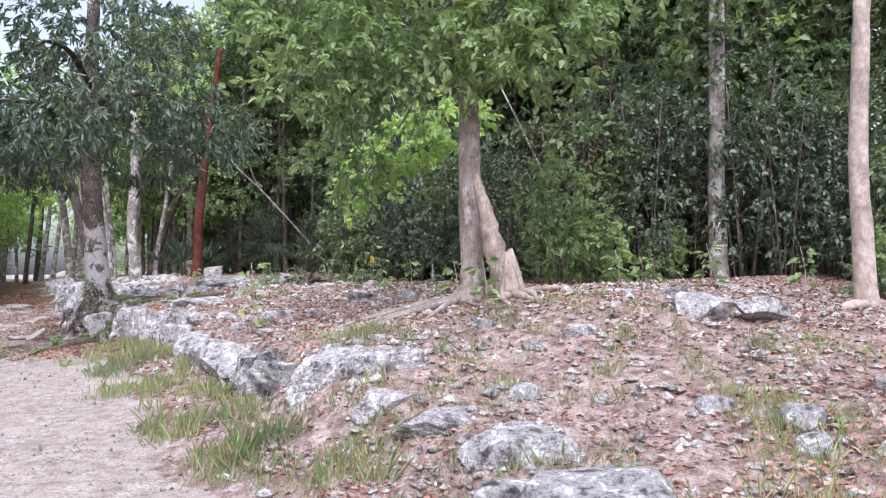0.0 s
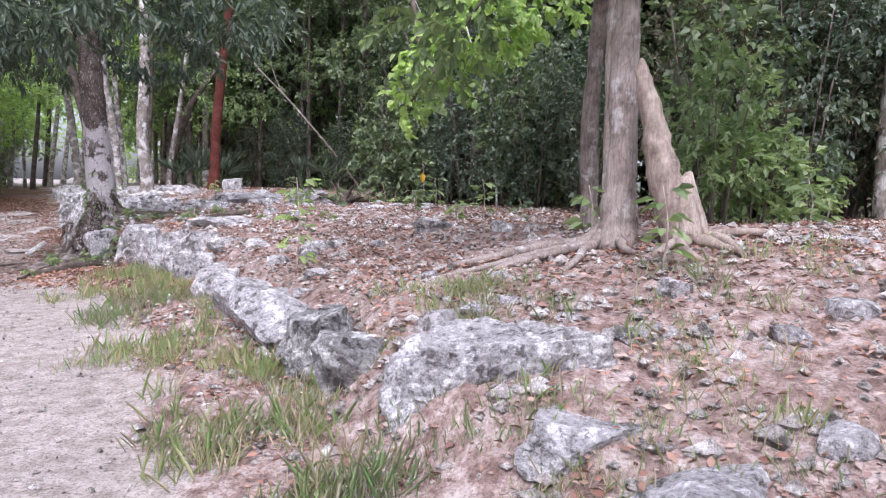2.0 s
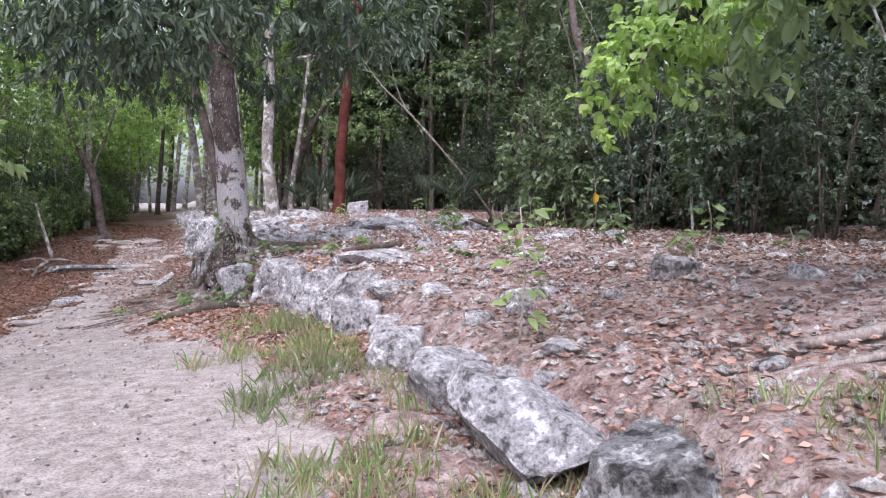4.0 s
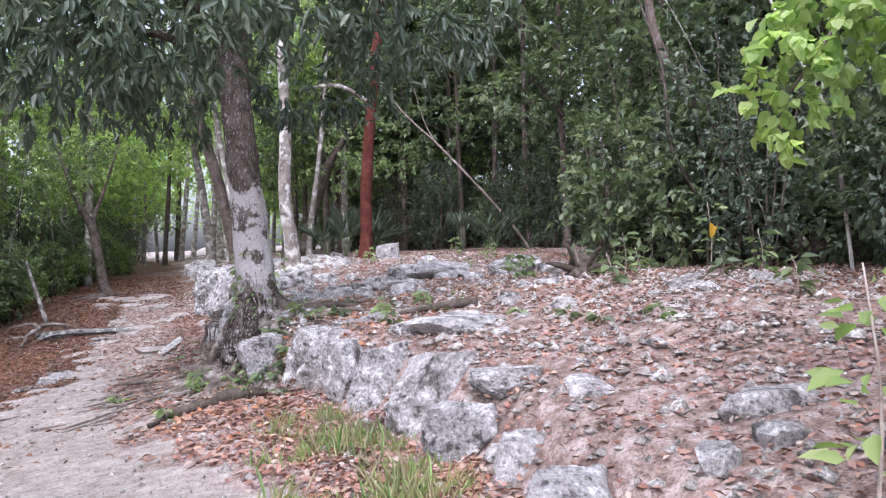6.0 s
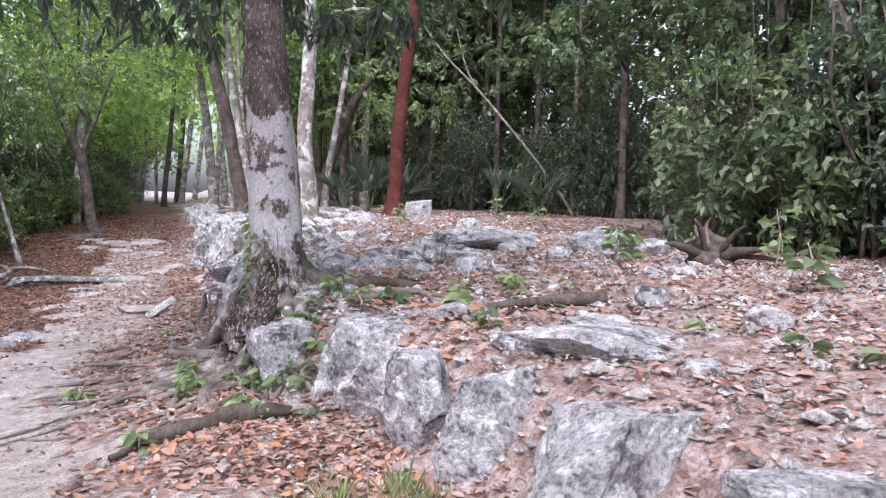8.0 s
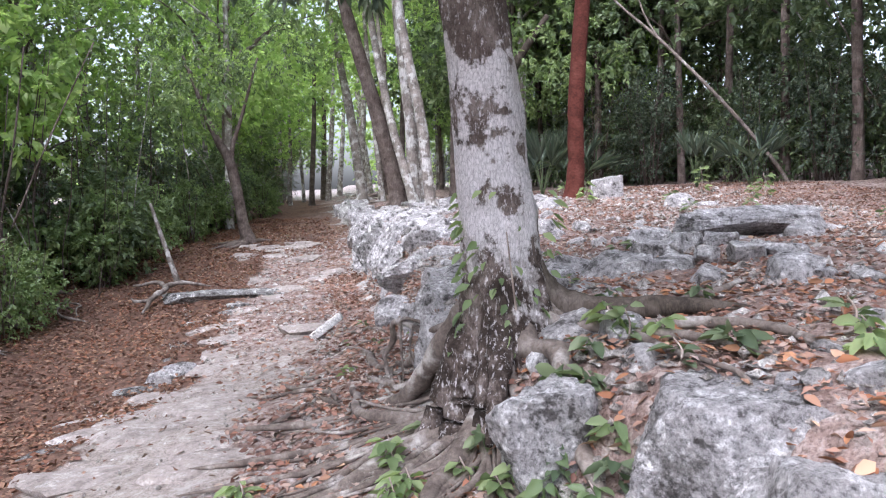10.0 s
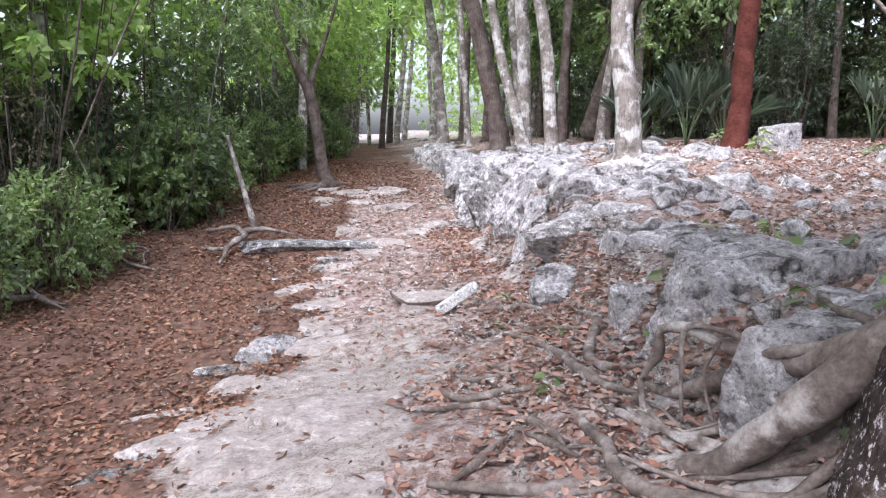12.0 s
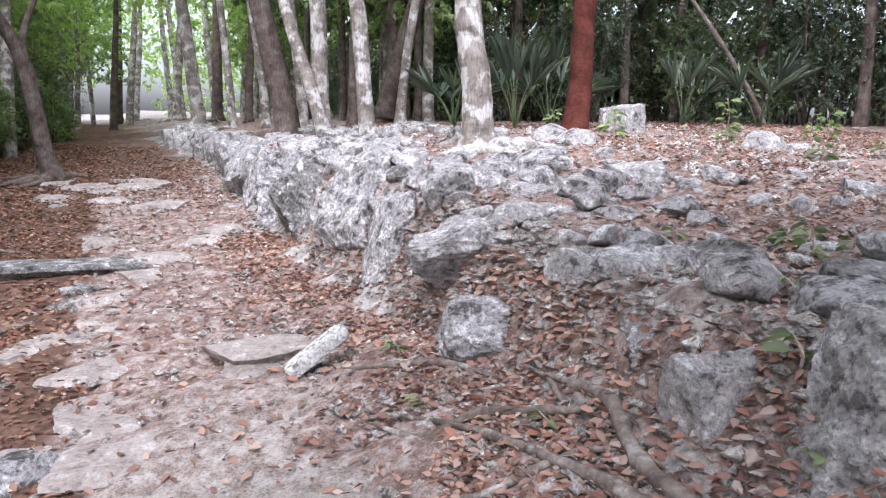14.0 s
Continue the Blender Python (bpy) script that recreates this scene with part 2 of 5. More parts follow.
def ground_material():
    m, n, l, b = material("forest_ground", 0.97, 0.12)
    g = geo(n)
    p = g.outputs["Position"]
    at = n.new("ShaderNodeAttribute")
    at.attribute_name = "cover"
    sep = n.new("ShaderNodeSeparateColor")
    l.new(at.outputs["Color"], sep.inputs[0])
    big, fine, mid = noise_tex(n, l, p, 1.1, 6), noise_tex(n, l, p, 60, 6, 0.7), noise_tex(n, l, p, 9, 7, 0.7)
    sand = ramp(n, [(0.38, (0.27, 0.23, 0.205)), (0.5, (0.37, 0.32, 0.29)), (0.62, (0.46, 0.405, 0.375))])
    l.new(mid.outputs[0], sand.inputs[0])
    grit = ramp(n, [(0.38, (0.5, 0.48, 0.47)), (0.5, (1, 1, 1)), (0.6, (1.15, 1.15, 1.15))])
    l.new(fine.outputs[0], grit.inputs[0])
    sandc = mix(n, l, 0.9, sand.outputs[0], grit.outputs[0], "MULTIPLY")
    soil = ramp(n, [(0.38, (0.17, 0.115, 0.097)), (0.5, (0.3, 0.222, 0.197)), (0.62, (0.45, 0.38, 0.35))])
    l.new(mid.outputs[0], soil.inputs[0])
    soilc = mix(n, l, 0.9, soil.outputs[0], grit.outputs[0], "MULTIPLY")
    rust = ramp(n, [(0.38, (0.09, 0.055, 0.042)), (0.62, (0.2, 0.12, 0.09))])
    l.new(mid.outputs[0], rust.inputs[0])
    stone = ramp(n, [(0.38, (0.14, 0.13, 0.125)), (0.5, (0.32, 0.295, 0.28)), (0.62, (0.48, 0.45, 0.43))])
    l.new(mid.outputs[0], stone.inputs[0])

    def edge(sock, lo, hi):
        a = n.new("ShaderNodeMath")
        a.operation = "MULTIPLY_ADD"
        l.new(mid.outputs[0], a.inputs[0])
        a.inputs[1].default_value = 0.6
        l.new(sock, a.inputs[2])
        r = ramp(n, [(lo, (0, 0, 0)), (hi, (1, 1, 1))])
        l.new(a.outputs[0], r.inputs[0])
        return r.outputs[0]
    col = mix(n, l, edge(sep.outputs[1], 0.7, 0.95), soilc, rust.outputs[0])
    col = mix(n, l, edge(sep.outputs[0], 0.65, 0.95), col, sandc)
    col = mix(n, l, edge(sep.outputs[2], 0.7, 0.9), col, stone.outputs[0])
    br = ramp(n, [(0.3, (0.8, 0.8, 0.8)), (0.7, (1.1, 1.1, 1.1))])
    l.new(big.outputs[0], br.inputs[0])
    l.new(mix(n, l, 0.8, col, br.outputs[0], "MULTIPLY"), b.inputs["Base Color"])
    bump(n, l, b, mix(n, l, 0.6, mid.outputs[0], fine.outputs[0]), 0.8, 0.022)
    return m


GROUND = ground_material()


# ---- the lie of the land ----
LEDGE = np.array([(6.5, -6.0), (2.6, 0.5), (0.6, 3.4), (-1.3, 5.6), (-3.7, 9.1), (-4.7, 10.7), (-6.7, 12.9), (-8.4, 14.9), (-9.3, 16.7), (-10.4, 18.5), (-11.6, 20.2), (-15.3, 26.2), (-18.5, 31.0), (-22.0, 36.5), (-36.0, 60.0)])
LOW = [(-8, -0.1), (0, 0.0), (5, 0.24), (8.6, 0.36), (10.5, 0.36), (12.5, 0.2), (15, 0.04), (17, -0.12), (20, -0.02), (24, 0.42), (29, 0.75), (36, 1.05), (60, 1.3)]
TOP = [(-8, 0.0), (0.5, 0.12), (3.4, 0.4), (5.6, 0.78), (9, 0.74), (10.5, 0.9), (13, 0.92), (15, 0.86), (17, 0.74), (18.5, 0.94), (20.5, 1.12), (30, 1.3), (40, 1.45), (60, 1.5)]
RISE = [(-8, 0.1), (2, 0.2), (5, 0.26), (9, 0.2), (12, 0.15), (24, 0.13), (40, 0.06)]
DROP = [(-8, 0.0), (6, 0.02), (11, 0.09), (14, 0.17), (17, 0.16), (20, 0.09), (25, 0.03), (60, 0.0)]


def table(v, pairs):
    return np.interp(v, [p[0] for p in pairs], [p[1] for p in pairs])


def smooth(a, b, v):
    k = np.clip((v - a) / (b - a), 0, 1)
    return k * k * (3 - 2 * k)


def ledge_coords(x, y):
    """How far right of the ledge a place lies (left: minus), and the y of the ledge beside it."""
    x, y = np.atleast_1d(np.asarray(x, float)), np.atleast_1d(np.asarray(y, float))
    best, side, s = np.full(x.shape, 1e9), np.ones(x.shape), np.zeros(x.shape)
    for a, b in zip(LEDGE, LEDGE[1:]):
        u = b - a
        k = np.clip(((x - a[0]) * u[0] + (y - a[1]) * u[1]) / (u @ u), 0, 1)
        px, py = a[0] + k * u[0], a[1] + k * u[1]
        d = np.hypot(x - px, y - py)
        near = d < best
        best = np.where(near, d, best)
        side = np.where(near, np.where(u[0] * (y - py) - u[1] * (x - px) > 0, -1, 1), side)
        s = np.where(near, py, s)
    return best * side, s


def ground_z(x, y):
    d, s = ledge_coords(x, y)
    low = table(s, LOW) - table(s, DROP) * np.clip(-d - 1.2, 0, 3.2) + (0.12 + 0.16 * smooth(13.5, 15, s) * (1 - smooth(17, 18.5, s))) * smooth(-1.3, -0.4, d)
    top = table(s, TOP) + table(s, RISE) * np.clip(d, 0, 2.5) + 0.03 * np.clip(d - 2.5, 0, 20)
    back = 0.32 * smooth(5.5, 7, s) * (1 - smooth(12.3, 13.6, s))
    return low + (top - low) * smooth(-0.45, 0.12, d - back)


def gz(x, y):
    return float(ground_z(x, y)[0])


def cover(x, y):
    """Shares of sandy path, russet litter and bare rock."""
    d, s = ledge_coords(x, y)
    d = d + (0.2 * np.sin(1.7 * x + 0.9 * y) + 0.14 * np.sin(4.1 * x - 3.3 * y) + 0.08 * np.sin(9.7 * x + 7.1 * y)) * (d < -0.5)
    left = table(s, [(-8, -6), (6, -4.6), (11, -3.6), (14, -3.1), (17, -2.7), (20, -2.5), (60, -2.2)])
    right = table(s, [(-8, -1.4), (4, -1.15), (6, -0.95), (9, -0.7), (10.2, -1.1), (11.5, -1.7), (14, -1.55), (16.4, -1.35), (18, -1.0), (60, -0.6)])
    path = smooth(left - 0.25, left + 0.25, d) * (1 - smooth(right - 0.2, right + 0.2, d)) * table(s, [(-8, 1), (16, 0.9), (18.5, 0.35), (60, 0.3)])
    russet = np.clip((1 - smooth(left - 0.2, left + 0.3, d)) * smooth(11, 14, s) + 0.55 * smooth(22, 26, s) * (d < 0) + 0.3 * smooth(6, 7.5, d), 0, 1)
    rock = 0.42 * smooth(11.5, 13.5, s) * (1 - smooth(17, 19, s)) * smooth(left, left + 0.5, d) * (d < -0.3) + 0.2 * smooth(12.5, 14.5, s) * (1 - smooth(20, 23, s)) * smooth(-0.3, 0.1, d) * (1 - smooth(1.2, 2.2, d)) + (0.3 + 0.4 * smooth(17, 19, s)) * (1 - smooth(0.25, 0.6, np.abs(d + 0.15))) * smooth(3.5, 5.5, s) + 0.4 * smooth(17, 19, s) * (1 - smooth(22, 24, s)) * smooth(-3.4, -2.4, d) * (d < -0.6)
    path = np.maximum(path, smooth(46, 52, y))
    return path, russet * (1 - smooth(44, 50, y)), np.clip(rock, 0, 0.85)


# ---- mesh helpers ----
def mesh_from(name, verts, faces, mat, flat=False):
    me = bpy.data.meshes.new(name)
    me.from_pydata(verts, [], faces)
    if not flat:
        me.polygons.foreach_set("use_smooth", [True] * len(me.polygons))
    me.materials.append(mat)
    me.update()
    return me


def thing(name, label, category, group="", kind="", at=(0, 0, 0)):
    ob = new(name)
    ob.empty_display_size = 0.2
    ob.matrix_world = pose(*at)
    return tagged(ob, label, category, group, kind)


def part(name, me, parent, label=""):
    ob = new(name, me)
    ob.parent = parent
    ob.matrix_parent_inverse = Matrix.Identity(4)
    return tagged(ob, label)


def tube(points, radii, sides=8, rough=0.12, seed=0, wobble=3.0):
    """A bark-covered limb along points: verts and faces."""
    pts = [Vector(p) for p in points]
    verts, faces = [], []
    up = Vector((0.13, 0.31, 1)).normalized()
    for i, (p, r) in enumerate(zip(pts, radii)):
        way = (pts[min(i + 1, len(pts) - 1)] - pts[max(i - 1, 0)]).normalized()
        side = way.cross(up if abs(way.dot(up)) < 0.95 else Vector((1, 0, 0))).normalized()
        other = way.cross(side).normalized()
        for k in range(sides):
            a = 2 * math.pi * k / sides
            out = side * math.cos(a) + other * math.sin(a)
            q = p + out * r
            r2 = 1 + rough * noise.noise(q * wobble + Vector((seed * 7.3, 0, 0))) + 0.6 * rough * noise.noise(q * wobble * 3.1)
            verts.append(p + out * r * r2)
    for i in range(len(pts) - 1):
        for k in range(sides):
            a, b = i * sides + k, i * sides + (k + 1) % sides
            faces.append((a, b, b + sides, a + sides))
    faces.append(tuple(range(sides))[::-1])
    faces.append(tuple(range((len(pts) - 1) * sides, len(pts) * sides)))
    return verts, faces


def bend(points, steps):
    """A smooth line through points (Catmull-Rom)."""
    p = [Vector(q) for q in points]
    p = [p[0] * 2 - p[1]] + p + [p[-1] * 2 - p[-2]]
    out = []
    for i in range(1, len(p) - 2):
        for k in range(steps):
            t = k / steps
            out.append(0.5 * ((2 * p[i]) + (p[i + 1] - p[i - 1]) * t + (2 * p[i - 1] - 5 * p[i] + 4 * p[i + 1] - p[i + 2]) * t * t + (3 * p[i] - p[i - 1] - 3 * p[i + 1] + p[i + 2]) * t ** 3))
    out.append(p[-2])
    return out


def spread(values, count):
    return list(np.interp(np.linspace(0, 1, count), np.linspace(0, 1, len(values)), values))


def limb_mesh(name, points, radii, mat, sides=8, steps=4, rough=0.12, seed=0, wobble=3.0):
    line = bend(points, steps)
    v, f = tube(line, spread(radii, len(line)), sides, rough, seed, wobble)
    return mesh_from(name, v, f, mat)


def leaves_mesh(name, centres, ways, size, mat, rng, width=0.42, fold=0.25, curl=0.2, vary=0.35, simple=False):
    """Leaves as folded blades, one at each centre, pointing along its way."""
    n = len(centres)
    c, w = np.asarray(centres, float), np.asarray(ways, float)
    w = w / np.maximum(np.linalg.norm(w, axis=1, keepdims=True), 1e-6)
    tilt = rng.normal(0, 1, (n, 3))
    side = np.cross(w, tilt * 0.5 + np.array([0, 0, 1.0]))
    side /= np.maximum(np.linalg.norm(side, axis=1, keepdims=True), 1e-6)
    up = np.cross(side, w)
    ln = (size * (1 + vary * rng.uniform(-1, 1, n)))[:, None]
    hw = ln * width * 0.5
    mid = c + w * ln * 0.45
    lift = up * hw * fold * 2
    tip = c + w * ln - up * ln * curl
    v = np.empty((n, 6, 3))
    v[:, 0] = c
    v[:, 1] = mid + side * hw + lift - w * ln * 0.1
    v[:, 2] = mid + side * hw * 0.75 + lift * 0.7 - up * ln * curl * 0.4 + w * ln * 0.27
    v[:, 3] = tip
    v[:, 4] = mid - side * hw * 0.75 + lift * 0.7 - up * ln * curl * 0.4 + w * ln * 0.27
    v[:, 5] = mid - side * hw + lift - w * ln * 0.1
    if simple:
        v[:, 1] += w * ln * 0.12
        v[:, 5] += w * ln * 0.12
        v = v[:, [0, 1, 3, 5]].reshape(-1, 3)
        base = np.arange(n)[:, None] * 4
        quads = np.concatenate([base + np.array([[0, 1, 2]]), base + np.array([[0, 2, 3]])], 1).reshape(-1, 3)
    else:
        v = v.reshape(-1, 3)
        base = np.arange(n)[:, None] * 6
        quads = np.concatenate([base + np.array([[0, 1, 2, 3]]), base + np.array([[0, 3, 4, 5]])], 1).reshape(-1, 4)
    me = bpy.data.meshes.new(name)
    me.vertices.add(len(v))
    me.vertices.foreach_set("co", v.ravel())
    me.loops.add(quads.size)
    me.loops.foreach_set("vertex_index", quads.ravel().astype(np.int32))
    me.polygons.add(len(quads))
    me.polygons.foreach_set("loop_start", np.arange(0, quads.size, quads.shape[1], dtype=np.int32))
    me.materials.append(mat)
    me.update(calc_edges=True)
    return me


def clumps(rng, blobs, twigs, per, length, droop=0.3):
    """Twigs spread in blobs (x, y, z, rx, ry, rz), each with leaves along it: places and ways of the leaves."""
    blobs = np.asarray(blobs, float)
    vol = np.prod(blobs[:, 3:], axis=1) ** 0.67
    pick = rng.choice(len(blobs), twigs, p=vol / vol.sum())
    u = rng.normal(0, 1, (twigs, 3))
    u /= np.linalg.norm(u, axis=1, keepdims=True)
    shell = rng.uniform(0.35, 1.0, (twigs, 1)) ** 0.6
    base = blobs[pick, :3] + u * shell * blobs[pick, 3:]
    way = u * 0.7 + rng.normal(0, 0.5, (twigs, 3)) + np.array([0, 0, -droop])
    way /= np.linalg.norm(way, axis=1, keepdims=True)
    k = rng.uniform(0, 1, (twigs, per, 1))
    c = base[:, None] + way[:, None] * k * length
    w = way[:, None] * 0.6 + rng.normal(0, 0.55, (twigs, per, 3)) + np.array([0, 0, -droop])
    return c.reshape(-1, 3), w.reshape(-1, 3)


RNG = np.random.default_rng(11)

# ---- ground ----
def axis(lo, a, b, hi, fine, coarse):
    left = np.arange(lo, a, coarse)
    mid = np.arange(a, b, fine)
    right = np.arange(b, hi + coarse, coarse)
    return np.concatenate([left, mid, right])


def build_ground():
    xs = np.concatenate([[-900, -300, -120], axis(-60, -20, 7, 45, 0.11, 1.5), [100, 300, 900]])
    ys = np.concatenate([[-900, -300, -100], axis(-30, -1, 33, 90, 0.11, 1.5), [150, 300, 900]])
    gx, gy = np.meshgrid(xs, ys)
    x, y = gx.ravel(), gy.ravel()
    z = ground_z(x, y)
    path, russet, rock = cover(x, y)
    d, s = ledge_coords(x, y)
    amp = 0.012 + 0.035 * (1 - path) + 0.05 * rock
    amp = np.where(np.abs(x) + np.abs(y) > 120, 0, amp)
    for i in range(len(x)):
        q = Vector((x[i], y[i], 0))
        z[i] += amp[i] * (noise.noise(q * 2.3) + 0.6 * noise.noise(q * 6.1))
    nx, ny = len(xs), len(ys)
    idx = np.arange(nx * ny).reshape(ny, nx)
    quads = np.stack([idx[:-1, :-1], idx[:-1, 1:], idx[1:, 1:], idx[1:, :-1]], -1).reshape(-1, 4)
    me = bpy.data.meshes.new("ground")
    me.from_pydata(np.stack([x, y, z], 1).tolist(), [], quads.tolist())
    me.polygons.foreach_set("use_smooth", [True] * len(me.polygons))
    col = me.color_attributes.new("cover", "FLOAT_COLOR", "POINT")
    col.data.foreach_set("color", np.stack([path, russet, rock, np.ones_like(path)], 1).ravel())
    me.materials.append(GROUND)
    return tagged(new("ground", me), "stony forest ground with a pale trodden dirt path and fallen leaves", "ground", kind="structure")


build_ground()


# ---- rocks ----
def rock_mesh(name, size, seed, sub, mat, rugged=0.3, block=0.25, facets=14):
    """A broken limestone lump: a ball cut by planes, then roughened at several scales."""
    rng = random.Random(seed)
    cuts = []
    for i in range(facets):
        nrm = Vector((rng.gauss(0, 1), rng.gauss(0, 1), rng.gauss(0, 0.8))).normalized()
        cuts.append((nrm, rng.uniform(0.55, 0.85)))
    if facets:
        cuts.append((Vector((rng.uniform(-0.15, 0.15), rng.uniform(-0.15, 0.15), 1)).normalized(), 0.68))
    bm = bmesh.new()
    bmesh.ops.create_icosphere(bm, subdivisions=sub, radius=1)
    off = Vector((seed * 3.17, seed * 1.71, seed * 0.93))
    mean = (size[0] + size[1] + size[2]) / 3
    for v in bm.verts:
        p = v.co.copy()
        k = max(abs(p.x), abs(p.y), abs(p.z))
        p = p.lerp(p / k * 0.85, block)
        for nrm, h in cuts:
            e = p.dot(nrm) - h
            if e > 0:
                p -= nrm * e * 0.96
        q = Vector((p.x * size[0], p.y * size[1], p.z * size[2])) / mean
        ridge = 1 - 2 * abs(noise.noise(q * 2.4 + off))
        f = 0.45 * noise.noise(q * 1.2 + off) + 0.24 * ridge + 0.2 * noise.noise(q * 5.3 + off) + 0.15 * (1 - 2 * abs(noise.noise(q * 9.5 + off))) + 0.13 * noise.noise(q * 21 + off)
        p *= (1.26 if facets else 1.1) + rugged * f
        v.co = Vector((p.x * size[0], p.y * size[1], p.z * size[2]))
    me = bpy.data.meshes.new(name)
    bm.to_mesh(me)
    bm.free()
    me.polygons.foreach_set("use_smooth", [False] * len(me.polygons))
    me.materials.append(mat)
    return me


rock_count = 0


def boulder(x, y, top, size, turn, label, mat=None, name="boulder", sub=5, rugged=0.3, block=0.3, tilt=(0, 0), group="", facets=14):
    """A rock whose top stands at the height top; size: half lengths."""
    global rock_count
    rock_count += 1
    me = rock_mesh(name, size, rock_count, sub, mat or ROCK, rugged, block, facets)
    ob = new(name, me)
    ob.matrix_world = pose(x, y, top - max(v.co.z for v in me.vertices), tilt[0], tilt[1], turn)
    return tagged(ob, label, "rock", group)


GREY = "grey pitted limestone boulder at the edge of the path"
EDGE = "boulders along the path's edge"
boulder(-0.84, 5.62, 0.97, (0.47, 0.34, 0.36), 4, "large grey pitted limestone boulder with grass at its foot", sub=6, rugged=0.34, group=EDGE)
boulder(-1.72, 6.12, 0.80, (0.2, 0.17, 0.2), 40, "dark rounded limestone boulder at the edge of the path", ROCK_DARK, group=EDGE)
boulder(-2.02, 6.6, 0.86, (0.3, 0.24, 0.28), 120, GREY, ROCK_DARK, group=EDGE, rugged=0.4)
boulder(-2.55, 7.4, 0.84, (0.5, 0.25, 0.26), 124, "long low limestone boulder at the edge of the path", group=EDGE)
boulder(-3.1, 8.25, 0.80, (0.36, 0.24, 0.24), 120, GREY, group=EDGE)
boulder(-3.62, 9.0, 0.78, (0.27, 0.2, 0.2), 110, "pale flat limestone block at the edge of the path", ROCK_PALE, group=EDGE)
boulder(-3.9, 9.75, 0.78, (0.2, 0.17, 0.22), 30, GREY, ROCK_PALE, group=EDGE)
boulder(-4.33, 10.15, 0.84, (0.24, 0.2, 0.22), 80, GREY, group=EDGE)
boulder(-4.62, 10.95, 1.03, (0.4, 0.33, 0.34), 35, "bright whitish rugged limestone boulder at the edge of the path", ROCK_PALE, group=EDGE, rugged=0.4)
boulder(-4.05, 10.46, 1.0, (0.24, 0.16, 0.1), 10, "flat pale limestone slab lying on fallen leaves", ROCK_PALE, "stone_slab", group=EDGE)
boulder(-5.25, 11.5, 1.0, (0.25, 0.2, 0.38), 30, GREY, group=EDGE, rugged=0.26)
boulder(-5.68, 11.85, 0.98, (0.2, 0.2, 0.36), 70, GREY, group=EDGE)
boulder(-6.27, 12.82, 0.98, (0.43, 0.27, 0.34), 8, "broad flat-topped limestone block beside the tree roots", group=EDGE, sub=6, rugged=0.2, block=0.7)
boulder(-5.9, 12.35, 0.9, (0.36, 0.24, 0.3), 12, GREY, ROCK_PALE, group=EDGE, rugged=0.36)
boulder(-7.08, 13.12, 0.86, (0.26, 0.2, 0.3), 60, "mossy limestone rock wedged under tree roots", group=EDGE)
boulder(-8.0, 14.42, 1.0, (0.36, 0.2, 0.55), 45, "upright pale limestone slab under the roots of a tree", ROCK_PALE, group=EDGE, block=0.6, rugged=0.2)
boulder(-8.36, 15.27, 1.04, (0.41, 0.35, 0.44), 45, "massive pitted limestone outcrop with roots over it", ROCK_PALE, group=EDGE, sub=6, rugged=0.34)
boulder(-8.95, 15.72, 0.76, (0.2, 0.17, 0.34), 20, "pale broken limestone block beside fallen leaves", ROCK_PALE, group=EDGE)
boulder(-10.88, 19.0, 1.02, (0.2, 0.42, 0.6), 22, "dark upright limestone slab in the ledge", ROCK, group=EDGE, tilt=(0, 12), sub=6)
boulder(-9.75, 17.4, 0.52, (0.4, 0.28, 0.25), 50, "low weathered limestone outcrop at the foot of the ledge", group=EDGE)
boulder(-10.05, 18.2, 0.94, (0.5, 0.32, 0.3), 25, "pale rugged limestone boulder on the ledge", ROCK_PALE, group=EDGE, rugged=0.4)
boulder(-9.2, 17.2, 0.86, (0.22, 0.19, 0.2), 15, "pale limestone block on the ledge", ROCK_PALE, group=EDGE)
boulder(-8.85, 17.0, 0.92, (0.28, 0.2, 0.22), 60, "pale limestone block on the ledge", ROCK_PALE, group=EDGE)
boulder(-9.05, 16.4, 0.7, (0.3, 0.22, 0.2), 80, GREY, group=EDGE)
LEDGE_BLOCK = "large undercut limestone ledge block with dark hollows"
for x, y, top, ln, m in ((-11.35, 20.0, 1.22, 0.7, ROCK), (-11.0, 19.8, 1.16, 0.5, ROCK_PALE), (-12.05, 20.9, 1.2, 0.7, ROCK_DARK), (-12.6, 21.8, 1.24, 0.7, ROCK), (-13.2, 22.8, 1.24, 0.75, ROCK)):
    boulder(x, y, top, (0.42, ln, 0.62), R.uniform(24, 40), LEDGE_BLOCK, m, group=EDGE, sub=6, rugged=0.36, block=0.6, tilt=(0, R.uniform(-8, 8)))
for i in range(12):
    k = i / 11
    boulder(-13.6 - 4.9 * k + R.uniform(-0.2, 0.2), 23.5 + 7.4 * k, 1.3 + 0.12 * k + R.uniform(-0.08, 0.08), (R.uniform(0.3, 0.5), R.uniform(0.5, 0.8), 0.45), R.uniform(10, 60), "grey limestone ledge block beside the path", R.choice((ROCK, ROCK, ROCK_PALE)), group=EDGE, sub=4, block=0.5)
